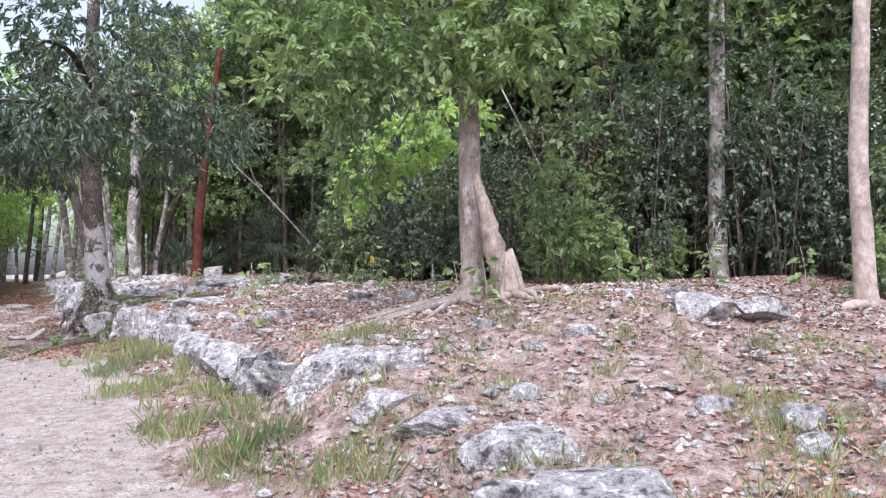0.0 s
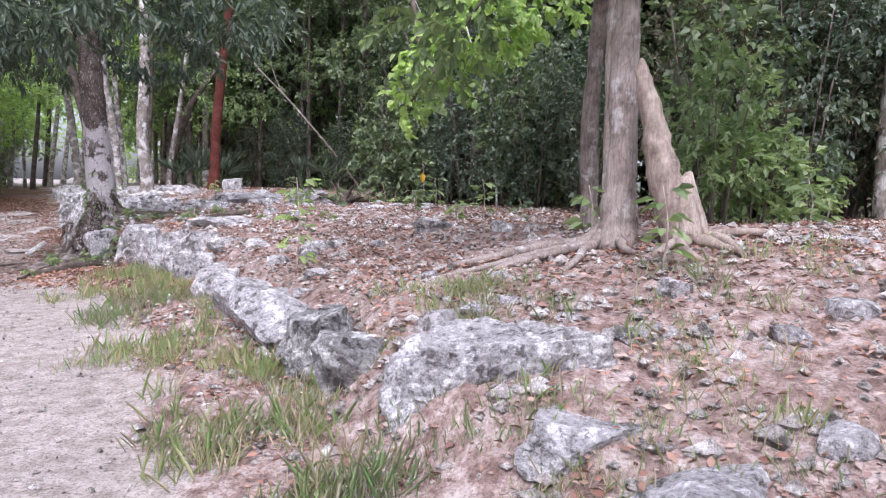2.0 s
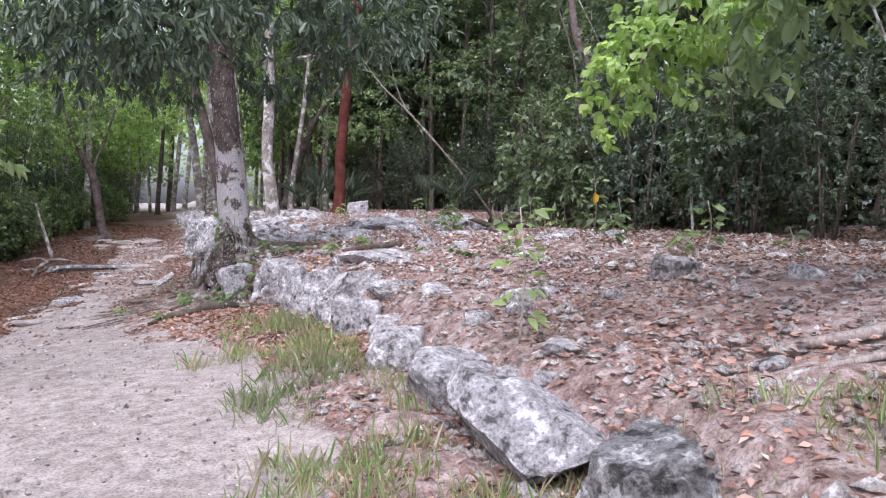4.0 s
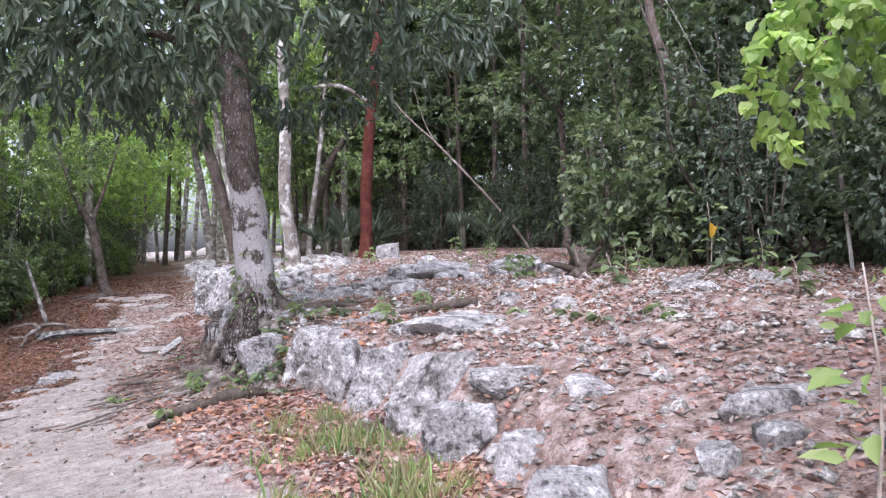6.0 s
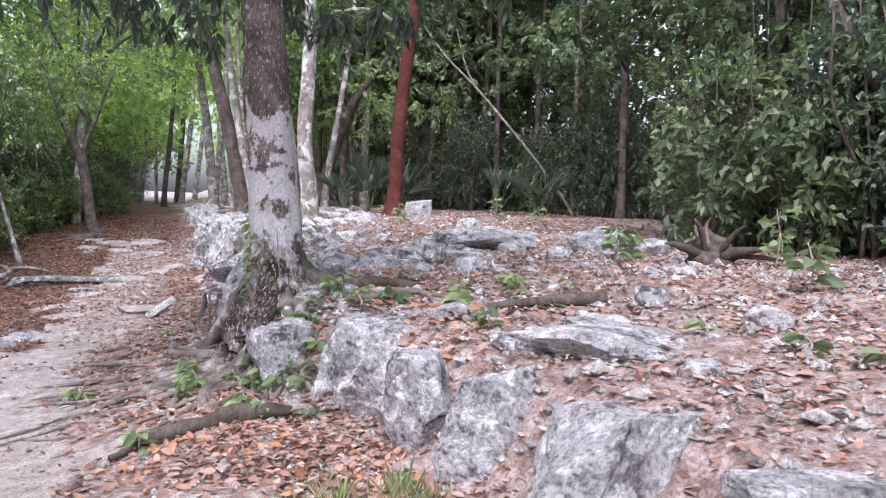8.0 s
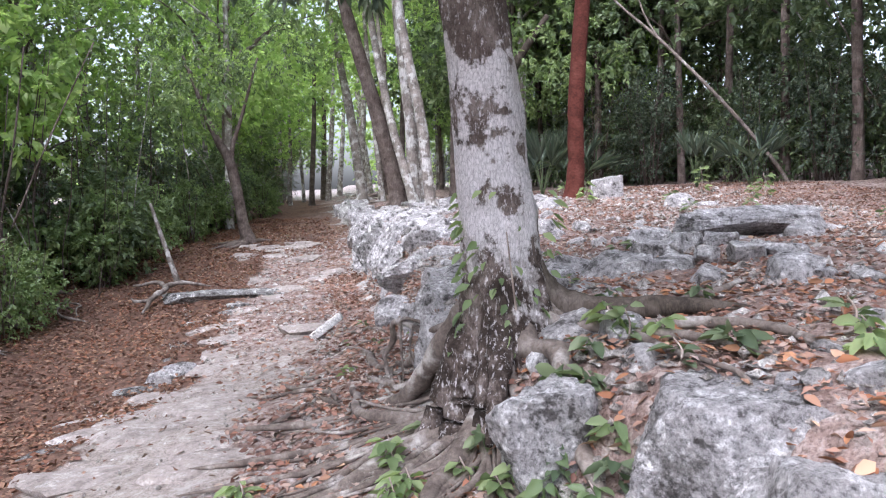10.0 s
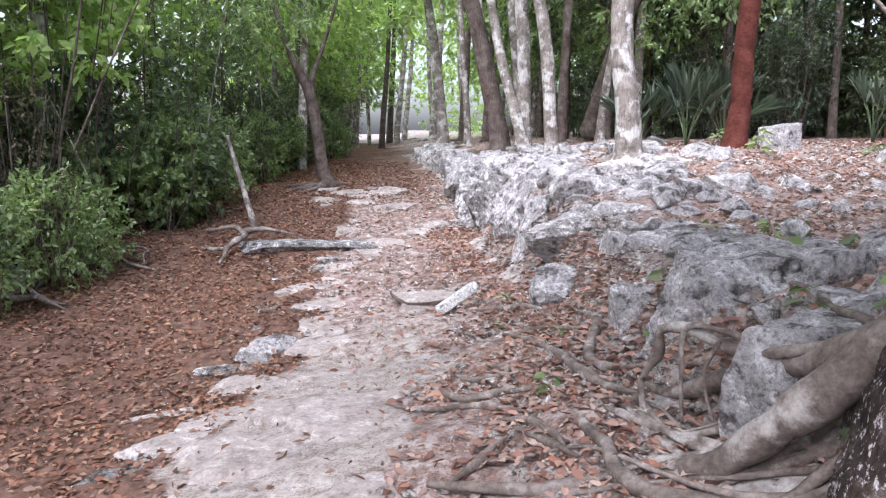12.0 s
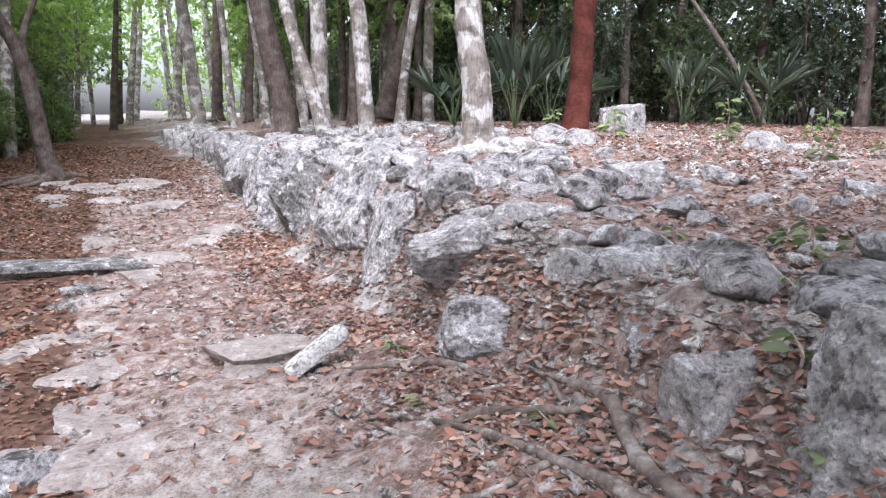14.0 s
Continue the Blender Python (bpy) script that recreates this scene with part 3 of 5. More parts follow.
for i in range(120):
    y = R.uniform(14.6, 24.5)
    x = float(np.interp(y, LEDGE[:, 1], LEDGE[:, 0])) + abs(R.gauss(0, 1.2)) + 0.1
    r = R.uniform(0.1, 0.3)
    boulder(x, y, gz(x, y) + R.uniform(0.06, 0.2), (r, r * R.uniform(0.6, 0.95), r * R.uniform(0.5, 0.8)), R.uniform(0, 180), "pale broken limestone rock on the rocky ledge", R.choice((ROCK, ROCK_PALE, ROCK_PALE)), "ledge_rock", 4, rugged=0.24, block=0.45, tilt=(R.uniform(-12, 12), R.uniform(-12, 12)), group="broken rocks on the ledge")
for i in range(18):
    y = R.uniform(12.5, 18.2)
    x = float(np.interp(y, LEDGE[:, 1], LEDGE[:, 0])) - R.uniform(1.25, 3.0) * 1.2
    boulder(x, y, gz(x, y) + R.uniform(-0.005, 0.025), (R.uniform(0.25, 0.6), R.uniform(0.2, 0.4), 0.06), R.uniform(25, 60), "smooth trodden limestone slab level with the path", TRODDEN, "worn_rock", 5, rugged=0.14, block=0.4, group="worn rocks in the path")

# rocks of the near slope
boulder(0.2, 4.1, 0.66, (0.34, 0.22, 0.17), -20, "low weathered limestone rock in grass and leaves")
boulder(0.68, 3.55, 0.56, (0.36, 0.26, 0.16), 12, "low weathered limestone rock in grass and leaves")
boulder(-0.22, 4.55, 0.68, (0.32, 0.15, 0.1), 20, "flat weathered limestone rock in grass and leaves")
boulder(-0.55, 5.0, 0.72, (0.3, 0.18, 0.1), 30, "flat weathered limestone rock in grass and leaves")
boulder(0.12, 3.6, 0.5, (0.2, 0.16, 0.1), 60, "low weathered limestone rock in grass and leaves", sub=4)
boulder(1.92, 7.2, 1.43, (0.19, 0.12, 0.11), 5, "dark rugged limestone rock at the forest's edge", ROCK_DARK)
boulder(2.35, 6.1, 1.36, (0.19, 0.12, 0.1), 8, "pale mossy limestone rock at the forest's edge", ROCK_PALE)
boulder(1.4, 7.4, 1.41, (0.3, 0.18, 0.12), 15, "pale mossy limestone rock at the forest's edge")
boulder(0.06, 6.2, 1.17, (0.1, 0.08, 0.13), 15, "small pale upright stone among fallen leaves", ROCK_PALE, "stone", 4)
boulder(0.85, 5.9, 1.14, (0.22, 0.12, 0.1), 40, "grey weathered limestone rock among fallen leaves", sub=4)
boulder(-0.2, 5.75, 0.98, (0.17, 0.12, 0.1), 0, "grey weathered limestone rock among fallen leaves", sub=4)
boulder(-0.55, 6.0, 0.98, (0.14, 0.12, 0.09), 0, "grey weathered limestone rock among fallen leaves", sub=4)
boulder(-2.72, 9.55, 1.07, (0.2, 0.13, 0.13), 20, "small pale pointed rock beside a sapling", ROCK_PALE, "stone", 4)
boulder(-4.7, 12.0, 1.16, (0.58, 0.28, 0.12), 14, "broad flat limestone slab sunk among fallen leaves", ROCK, "stone_slab", rugged=0.2)
boulder(-4.75, 16.6, 1.62, (0.35, 0.2, 0.2), 10, "grey limestone rock at the forest's edge")
boulder(-6.2, 17.3, 1.5, (0.6, 0.25, 0.14), 25, "grey limestone rock at the forest's edge")
boulder(-8.5, 22.5, 1.88, (0.25, 0.22, 0.42), 10, "squared upright limestone block beside a red trunk", ROCK, "stone_block", block=0.85, rugged=0.14, facets=3)
boulder(-9.15, 21.0, 1.55, (0.22, 0.2, 0.16), 10, "pale limestone rock on the terrace", ROCK_PALE, sub=4)

# rocks of the hollow left of the path
boulder(-14.35, 19.75, 0.1, (1.15, 0.3, 0.13), 29, "long undercut limestone slab across the trodden path", ROCK_DARK, "stone_slab", rugged=0.2, block=0.6, sub=6)
for x, y, a, b, turn in ((-11.0, 14.3, 0.42, 0.3, 40), (-10.55, 14.2, 0.5, 0.32, 15), (-10.35, 14.75, 0.36, 0.26, 60), (-10.9, 15.1, 0.45, 0.26, 35), (-11.9, 16.5, 0.4, 0.2, 30), (-11.35, 15.75, 0.3, 0.2, 50)):
    boulder(x, y, gz(x, y) + 0.015, (a, b, 0.07), turn, "broad pinkish limestone slab worn smooth by feet", TRODDEN, "stone_slab", 5, rugged=0.12, block=0.4)
boulder(-13.6, 20.25, 0.12, (0.4, 0.25, 0.1), 20, "flat worn limestone slab across the trodden path", TRODDEN, "stone_slab", rugged=0.2)
boulder(-13.6, 19.0, -0.06, (0.5, 0.32, 0.12), 35, "flat worn limestone slab across the trodden path", TRODDEN, "stone_slab", rugged=0.22)
boulder(-13.2, 18.4, -0.12, (0.32, 0.22, 0.1), 15, "flat worn limestone slab across the trodden path", TRODDEN, "stone_slab", rugged=0.22)
boulder(-11.55, 17.75, 0.0, (0.42, 0.3, 0.07), 35, "smooth pale limestone slab in the path", TRODDEN, "stone_slab", rugged=0.16)
boulder(-12.3, 16.25, -0.2, (0.2, 0.14, 0.12), 20, "pale limestone stone among russet leaves", ROCK, sub=4)
boulder(-12.35, 15.95, -0.25, (0.17, 0.1, 0.1), 10, "pale limestone stone among russet leaves", ROCK_PALE, sub=4)
for i in range(13):
    y = 13.2 + i * 0.5 + R.uniform(-0.2, 0.2)
    d0 = -3.1 + 0.045 * i + R.uniform(-0.2, 0.2)
    x = float(np.interp(y, LEDGE[:, 1], LEDGE[:, 0])) + d0 * 1.25
    boulder(x, y, gz(x, y) + R.uniform(-0.01, 0.05), (R.uniform(0.1, 0.34), R.uniform(0.08, 0.2), 0.08), R.uniform(20, 60), "low limestone edging stone between path and leaf litter", R.choice((TRODDEN, ROCK_DARK)), "edging_stone", 4, group="stones between path and litter")
for i in range(22):
    y = R.uniform(19.5, 24.5)
    x = float(np.interp(y, LEDGE[:, 1], LEDGE[:, 0])) + R.uniform(-3.4, -0.9)
    boulder(x, y, gz(x, y) + R.uniform(0.02, 0.08), (R.uniform(0.2, 0.5), R.uniform(0.15, 0.35), 0.12), R.uniform(20, 60), "worn limestone outcrop in the trodden path", TRODDEN, "worn_rock", 4, group="worn rocks in the path")

# white marker stone
boulder(-11.06, 17.41, 0.11, (0.07, 0.25, 0.05), -62, "short white-painted stone leaning beside the path", WHITE_STONE, "white_stone", 4, rugged=0.08, block=0.8, tilt=(36, 0), facets=0)

# ---- loose stones ----
STONES = [rock_mesh("stone", (1, R.uniform(0.6, 0.9), R.uniform(0.4, 0.7)), 100 + i, 3, (ROCK_PALE, ROCK_PALE, ROCK)[i % 3], 0.3, 0.3) for i in range(12)]


def stone(x, y, r):
    ob = new("stone", R.choice(STONES))
    ob.matrix_world = pose(x, y, gz(x, y) + r * R.uniform(-0.1, 0.2), R.uniform(-15, 15), R.uniform(-15, 15), R.uniform(0, 360)) @ Matrix.Scale(r, 4)
    tagged(ob, "grey limestone stone half sunk among fallen leaves", "stone", "loose stones on the terrace")


placed = 0
while placed < 299:
    y = R.uniform(3, 25) if R.random() < 0.6 else R.uniform(12, 22)
    d = abs(R.gauss(0, 2.6)) - 0.1
    if y > 16:
        d *= 0.8
    x = float(np.interp(y, LEDGE[:, 1], LEDGE[:, 0])) + d * 1.2
    if d > 6.5 or (y < 5 and d > 2.5):
        continue
    big = R.random() < 0.16
    stone(x, y, R.uniform(0.13, 0.27) if big else R.uniform(0.05, 0.13))
    placed += 1

# ---- stuff on the ground ----
def chips():
    n = 26000
    base = np.array([(1, 0, 0), (0, 1, 0), (-1, 0, 0), (0, -1, 0), (0, 0, 1), (0, 0, -1)], float)
    tri = np.array([(0, 1, 4), (1, 2, 4), (2, 3, 4), (3, 0, 4), (1, 0, 5), (2, 1, 5), (3, 2, 5), (0, 3, 5)])
    y = RNG.uniform(0.5, 26, n)
    y[23000:] = RNG.uniform(12, 18.5, 3000)
    d = np.where(RNG.random(n) < 0.35, RNG.uniform(-3.5, -0.2, n), RNG.uniform(-0.8, 6, n))
    d[23000:] = RNG.uniform(-1.2, 0.3, 3000)
    x = np.interp(y, LEDGE[:, 1], LEDGE[:, 0]) + d * 1.2
    dd, s = ledge_coords(x, y)
    path, russet, _ = cover(x, y)
    size = 1.25 * RNG.uniform(0.008, 0.02, n) + 0.035 * RNG.random(n) ** 5 + np.where(dd > -0.3, 0.012, 0)
    size = np.where((russet > 0.5) | (path > 0.5), size * 0.5, size)
    z = ground_z(x, y)
    v = base[None] * (1 + RNG.uniform(-0.35, 0.35, (n, len(base), 1))) * size[:, None, None] * RNG.uniform(0.6, 1.3, (n, 1, 3)) * np.array([1, 1, 0.7])
    v = v + np.stack([x, y, z + size * 0.2], 1)[:, None]
    f = tri[None] + (np.arange(n) * len(base))[:, None, None]
    me = mesh_from("limestone_chips", v.reshape(-1, 3).tolist(), f.reshape(-1, 3).tolist(), PEBBLE, True)
    tagged(new("limestone_chips", me), "scattered pale limestone chips and pebbles", "pebbles", kind="stuff")


chips()


def litter(name, n, mat, where, size, label):
    x, y = where(n)
    z = ground_z(x, y) + RNG.uniform(0.004, 0.035, len(x))
    a = RNG.uniform(0, 2 * np.pi, len(x))
    way = np.stack([np.cos(a), np.sin(a), RNG.normal(0, 0.25, len(x))], 1)
    me = leaves_mesh(name, np.stack([x, y, z], 1), way, size, mat, RNG, 0.5, 0.12, 0.12, 0.4, len(x) > 20000)
    tagged(new(name, me), label, "leaf litter", kind="stuff")


def on_terrace(n):
    y = RNG.uniform(-1, 27, n)
    d = RNG.uniform(-1.0, 8.0, n)
    x = np.interp(y, LEDGE[:, 1], LEDGE[:, 0]) + d * 1.2
    patch = np.array([noise.noise(Vector((a * 0.7, b * 0.7, 3))) for a, b in zip(x, y)])
    path, _, _ = cover(x, y)
    keep = (RNG.random(n) < 0.7 + 0.7 * patch) & (RNG.random(n) > path * 1.3)
    return x[keep], y[keep]


def in_hollow(n):
    y = RNG.uniform(10.5, 30, n)
    d = -RNG.uniform(0.9, 9.5, n)
    x = np.interp(y, LEDGE[:, 1], LEDGE[:, 0]) + d * 1.2
    path, russet, rock = cover(x, y)
    keep = RNG.random(n) < np.clip(russet * 1.1 - rock, 0.03, 1)
    return x[keep], y[keep]


def at_roots(n):
    x, y = RNG.normal(-7.0, 1.1, n), RNG.normal(12.8, 1.2, n)
    path, _, _ = cover(x, y)
    keep = RNG.random(n) > path * 1.6
    return x[keep], y[keep]


def on_verge(n):
    y = RNG.uniform(9.0, 21, n)
    d = -np.abs(RNG.normal(0.35, 0.45, n)) * np.interp(y, [9, 10.5, 12, 15, 17], [0.8, 1.6, 2.2, 1.6, 1.0])
    x = np.interp(y, LEDGE[:, 1], LEDGE[:, 0]) + d * 1.2
    path, _, _ = cover(x, y)
    keep = RNG.random(n) > path * 1.2
    return x[keep], y[keep]


litter("terrace_leaf_litter", 210000, FALLEN, on_terrace, 0.046, "pinkish brown fallen leaves strewn over stony soil")
litter("russet_leaf_litter", 95000, FALLEN_RED, in_hollow, 0.06, "thick russet carpet of fallen leaves")
litter("root_leaf_litter", 1900, ORANGE, at_roots, 0.07, "large orange brown leaves lying among roots")
litter("verge_leaf_litter", 22000, FALLEN, on_verge, 0.058, "pinkish brown leaves gathered along the ledge")


def grass():
    y = np.concatenate([RNG.uniform(-0.5, 7.0, 5200), RNG.uniform(4.0, 11.2, 1500)])
    d = np.concatenate([RNG.uniform(-1.2, 3.6, 5200), RNG.normal(-0.6, 0.28, 1500)])
    x = np.interp(y, LEDGE[:, 1], LEDGE[:, 0]) + d * 1.2
    patch = np.array([noise.noise(Vector((a * 1.5, b * 1.5, 9))) + 0.6 * noise.noise(Vector((a * 5, b * 5, 4))) for a, b in zip(x, y)])
    dd, s = ledge_coords(x, y)
    verge = (dd < -0.35) & (y > 3.5)
    keep = RNG.random(len(x)) < np.where(verge, 0.1 + 0.6 * patch, 0.3 + 1.0 * patch)
    keep &= ~((dd > 0.9) & (y > 4.6) & (RNG.random(len(x)) < 0.75))
    x, y, verge = x[keep], y[keep], verge[keep]
    n, per = len(x), 30
    cx = (x[:, None] + RNG.normal(0, 0.065, (n, per))).ravel()
    cy = (y[:, None] + RNG.normal(0, 0.065, (n, per))).ravel()
    z = ground_z(cx, cy)
    way = np.stack([RNG.normal(0, 0.3, n * per), RNG.normal(0, 0.3, n * per), np.ones(n * per)], 1)
    size = np.repeat(np.where(verge, 0.13, 0.085) * RNG.uniform(0.5, 1.3, n), per) * RNG.uniform(0.5, 1.2, n * per)
    me = leaves_mesh("grass_tufts", np.stack([cx, cy, z - 0.01], 1), way, size, GRASS, RNG, 0.02, 0.1, 0.2)
    tagged(new("grass_tufts", me), "sparse tufts of green and straw-coloured grass", "grass", kind="stuff")


grass()


# ---- trees ----
def limb(parent, name, points, radii, mat, sides=8, steps=4, rough=0.12, label="", wobble=3.0):
    return part(name, limb_mesh(name, points, radii, mat, sides, steps, rough, R.random() * 50, wobble), parent, label)


def foliage(parent, blobs, twigs, per, length, size, mat, droop=0.3, width=0.42, name="crown", label="", simple=False):
    c, w = clumps(RNG, blobs, twigs, per, length, droop)
    return part(name, leaves_mesh(name, c, w, size, mat, RNG, width, 0.2, 0.18, 0.35, simple), parent, label)


def root_line(x, y, angle, length, rng, sink=0.6):
    pts, a = [], angle
    n = max(4, int(length / 0.22))
    for i in range(n + 1):
        k = i / n
        pts.append((x, y, gz(x, y) + 0.045 - 0.05 * k ** 2))
        a += rng.uniform(-0.5, 0.5)
        x += math.cos(a) * length / n
        y += math.sin(a) * length / n
    return pts


# the broad tree with white lichen beside the path
wt = thing("lichen_tree", "broad tree with plated brown bark and white lichen beside the path", "tree")


def flared_trunk(line, radii, lobes, mat, sides=64, steps=10, top=1.4, reach=0.15):
    """A trunk whose foot spreads into buttresses at the given angles below the height top."""
    pts = bend(line, steps)
    rr = spread(radii, len(pts))
    v, f = tube(pts, rr, sides, 0.08, 3, 3.5)
    for i, q in enumerate(v):
        c = pts[i // sides]
        a = math.atan2(q.y - c.y, q.x - c.x)
        swell = max(math.exp(-(((a - radians(t) + math.pi) % (2 * math.pi)) - math.pi) ** 2 / 0.035) for t in lobes)
        k = min(1.0, max(0.0, (top - c.z) / 0.9)) ** 1.4
        grow = reach * (swell - 0.35) * k
        bark = 0.012 * noise.noise(Vector((a * 5, q.z * 2.5, 1))) + 0.01 * noise.noise(q * 22) + 0.008 * noise.noise(Vector((a * 16, q.z * 6, 5)))
        v[i] = q + Vector((math.cos(a), math.sin(a), 0)) * (grow + bark)
    return mesh_from("trunk", v, f, mat)


LOBES = (196, 228, 262, 300, 338, 20, 75, 130, 165)
part("trunk", flared_trunk([(-7.5, 13.92, 0.05), (-7.5, 13.91, 0.35), (-7.5, 13.91, 0.65), (-7.52, 13.9, 0.95), (-7.54, 13.89, 1.2), (-7.57, 13.88, 1.45), (-7.62, 13.86, 2.1), (-7.7, 13.84, 3.0), (-7.78, 13.8, 4.5), (-7.8, 13.9, 7.5)], [0.46, 0.41, 0.36, 0.3, 0.25, 0.225, 0.205, 0.185, 0.165, 0.1], LOBES, BARK_WHITE), wt)
ROOTS = [(a + R.uniform(-6, 6), R.uniform(1.0, 2.0), R.uniform(0.04, 0.07) if 180 < a < 310 else R.uniform(0.022, 0.035)) for a in LOBES] + [(R.uniform(150, 290), R.uniform(0.6, 2.2), R.uniform(0.008, 0.024)) for i in range(60)] + [(338, 2.4, 0.03), (350, 1.6, 0.025)]
for a, ln, r in ROOTS:
    ca, sa = math.cos(radians(a)), math.sin(radians(a))
    x0, y0 = -7.52 + 0.36 * ca, 13.9 + 0.36 * sa
    line = [(-7.52 + 0.12 * ca, 13.9 + 0.12 * sa, gz(x0, y0) + 0.24)] + root_line(x0, y0, radians(a), ln, R)
    limb(wt, "root", line, [r * 1.3, r * 1.1, r * 0.85, r * 0.6, r * 0.3], ROOT, 9, 3, 0.3, wobble=7)
for line, r, m in (([(-7.6, 13.87, 1.15), (-7.82, 13.9, 0.95), (-8.05, 13.98, 0.66), (-8.35, 14.1, 0.34), (-8.65, 14.15, 0.2), (-9.0, 13.98, 0.14), (-9.5, 13.9, 0.08)], 0.08, ROOT),
                   ([(-7.6, 13.82, 1.12), (-7.75, 13.74, 0.85), (-7.82, 13.68, 0.56), (-7.93, 13.58, 0.34), (-8.0, 13.38, 0.22), (-8.05, 13.05, 0.13)], 0.115, BARK_WHITE),
                   ([(-7.42, 13.92, 1.25), (-7.25, 13.96, 1.06), (-6.95, 13.88, 1.04), (-6.6, 13.92, 1.08), (-6.1, 14.0, 1.06)], 0.1, BARK_DARK),
                   ([(-7.5, 13.78, 1.15), (-7.48, 13.6, 0.9), (-7.44, 13.42, 0.7), (-7.42, 13.2, 0.45)], 0.09, BARK_WHITE),
                   ([(-7.68, 13.95, 1.05), (-7.95, 14.1, 0.85), (-8.2, 14.35, 0.7), (-8.55, 14.6, 0.45), (-8.75, 14.8, 0.4)], 0.07, ROOT)):
    limb(wt, "buttress_root", line, [r * 1.1, r, r * 0.85, r * 0.65, r * 0.5, r * 0.2], m, 14, 6, 0.35, wobble=6)
for a, z0, ln in ((200, 3.9, 2.2), (255, 4.2, 2.6), (310, 4.4, 2.4), (20, 4.8, 2.2), (120, 4.6, 2.4), (280, 5.2, 2.6)):
    x1, y1 = math.cos(radians(a)), math.sin(radians(a))
    limb(wt, "limb", [(-7.75, 13.82, z0), (-7.75 + x1 * ln * 0.4, 13.82 + y1 * ln * 0.4, z0 + 0.45), (-7.75 + x1 * ln * 0.8, 13.82 + y1 * ln * 0.8, z0 + 0.35), (-7.75 + x1 * ln, 13.82 + y1 * ln, z0 + 0.1)], [0.07, 0.05, 0.03, 0.012], BARK_DARK, 7, 3)
CROWN = [(-7.7 + 2.3 * math.cos(a), 13.7 + 2.2 * math.sin(a), 4.35 + 0.3 * math.sin(2.3 * a), 1.15, 1.1, 0.62) for a in np.linspace(0, 2 * math.pi, 9)[:8]]
foliage(wt, CROWN + [(-7.6, 12.2, 4.0, 1.3, 0.9, 0.6), (-8.7, 12.2, 3.7, 0.8, 0.8, 0.7), (-7.0, 13.2, 5.3, 2.0, 1.7, 0.8), (-9.0, 13.6, 4.9, 1.1, 1.4, 0.8), (-7.8, 14.0, 6.4, 2.0, 2.0, 1.0)], 1350, 13, 0.33, 0.155, LEAF_DARK, 0.45, 0.3, label="dark green hanging lance-shaped leaves")


# the slender tree with a split trunk, and the dead snag before it
st = thing("slender_tree", "slender grey-brown tree with twin stems and surface roots", "tree")
limb(st, "trunk", [(-0.06, 7.46, 1.05), (-0.06, 7.47, 1.35), (-0.06, 7.48, 1.6), (-0.07, 7.5, 2.4), (-0.1, 7.53, 3.3), (-0.2, 7.58, 4.4), (-0.4, 7.8, 6.5)], [0.2, 0.135, 0.11, 0.1, 0.095, 0.085, 0.04], BARK_SLENDER, 24, 7, 0.3, wobble=5)
limb(st, "stem", [(-0.13, 7.52, 1.1), (-0.12, 7.52, 1.45), (-0.13, 7.53, 2.0), (-0.15, 7.55, 2.7), (-0.16, 7.58, 3.4), (-0.18, 7.6, 4.0)], [0.11, 0.075, 0.062, 0.06, 0.055, 0.05], BARK_SLENDER, 16, 6, 0.25, wobble=5)
limb(st, "back_stem", [(-0.12, 8.62, 1.15), (-0.13, 8.6, 1.6), (-0.17, 8.52, 2.3), (-0.16, 8.3, 3.2), (-0.2, 7.8, 4.2)], [0.1, 0.08, 0.075, 0.07, 0.06], BARK_SLENDER, 10, 5, 0.16)
for a, ln, r in ((180, 1.3, 0.06), (200, 1.0, 0.05), (225, 0.7, 0.05), (160, 0.8, 0.04), (285, 0.5, 0.05), (340, 0.6, 0.04), (190, 1.6, 0.035)):
    x0, y0 = -0.12 + 0.12 * math.cos(radians(a)), 7.52 + 0.12 * math.sin(radians(a))
    limb(st, "root", [(-0.12, 7.52, gz(x0, y0) + 0.2)] + root_line(x0 + 0.05 * math.cos(radians(a)), y0 + 0.05 * math.sin(radians(a)), radians(a), ln, R), [r * 0.9, r * 0.75, r * 0.5, r * 0.2], BARK_SLENDER, 8, 3, 0.25)
for p in ([(-0.2, 7.8, 3.5), (-0.7, 7.7, 3.8), (-1.3, 7.6, 3.6), (-1.6, 7.6, 3.0)], [(-0.25, 7.8, 3.9), (0.3, 7.6, 4.2), (0.8, 7.5, 4.2)], [(-0.3, 7.8, 4.2), (-1.0, 7.5, 4.7), (-1.9, 7.4, 4.6)], [(-0.35, 7.8, 4.8), (-0.2, 7.2, 5.3), (0.1, 6.8, 5.4)], [(-0.22, 7.8, 4.6), (-0.5, 9.4, 5.0), (-0.9, 11.0, 4.5), (-1.5, 11.7, 3.7), (-2.15, 11.75, 2.75)]):
    limb(st, "limb", p, [0.04, 0.025, 0.012], BARK_BROWN, 6, 3)
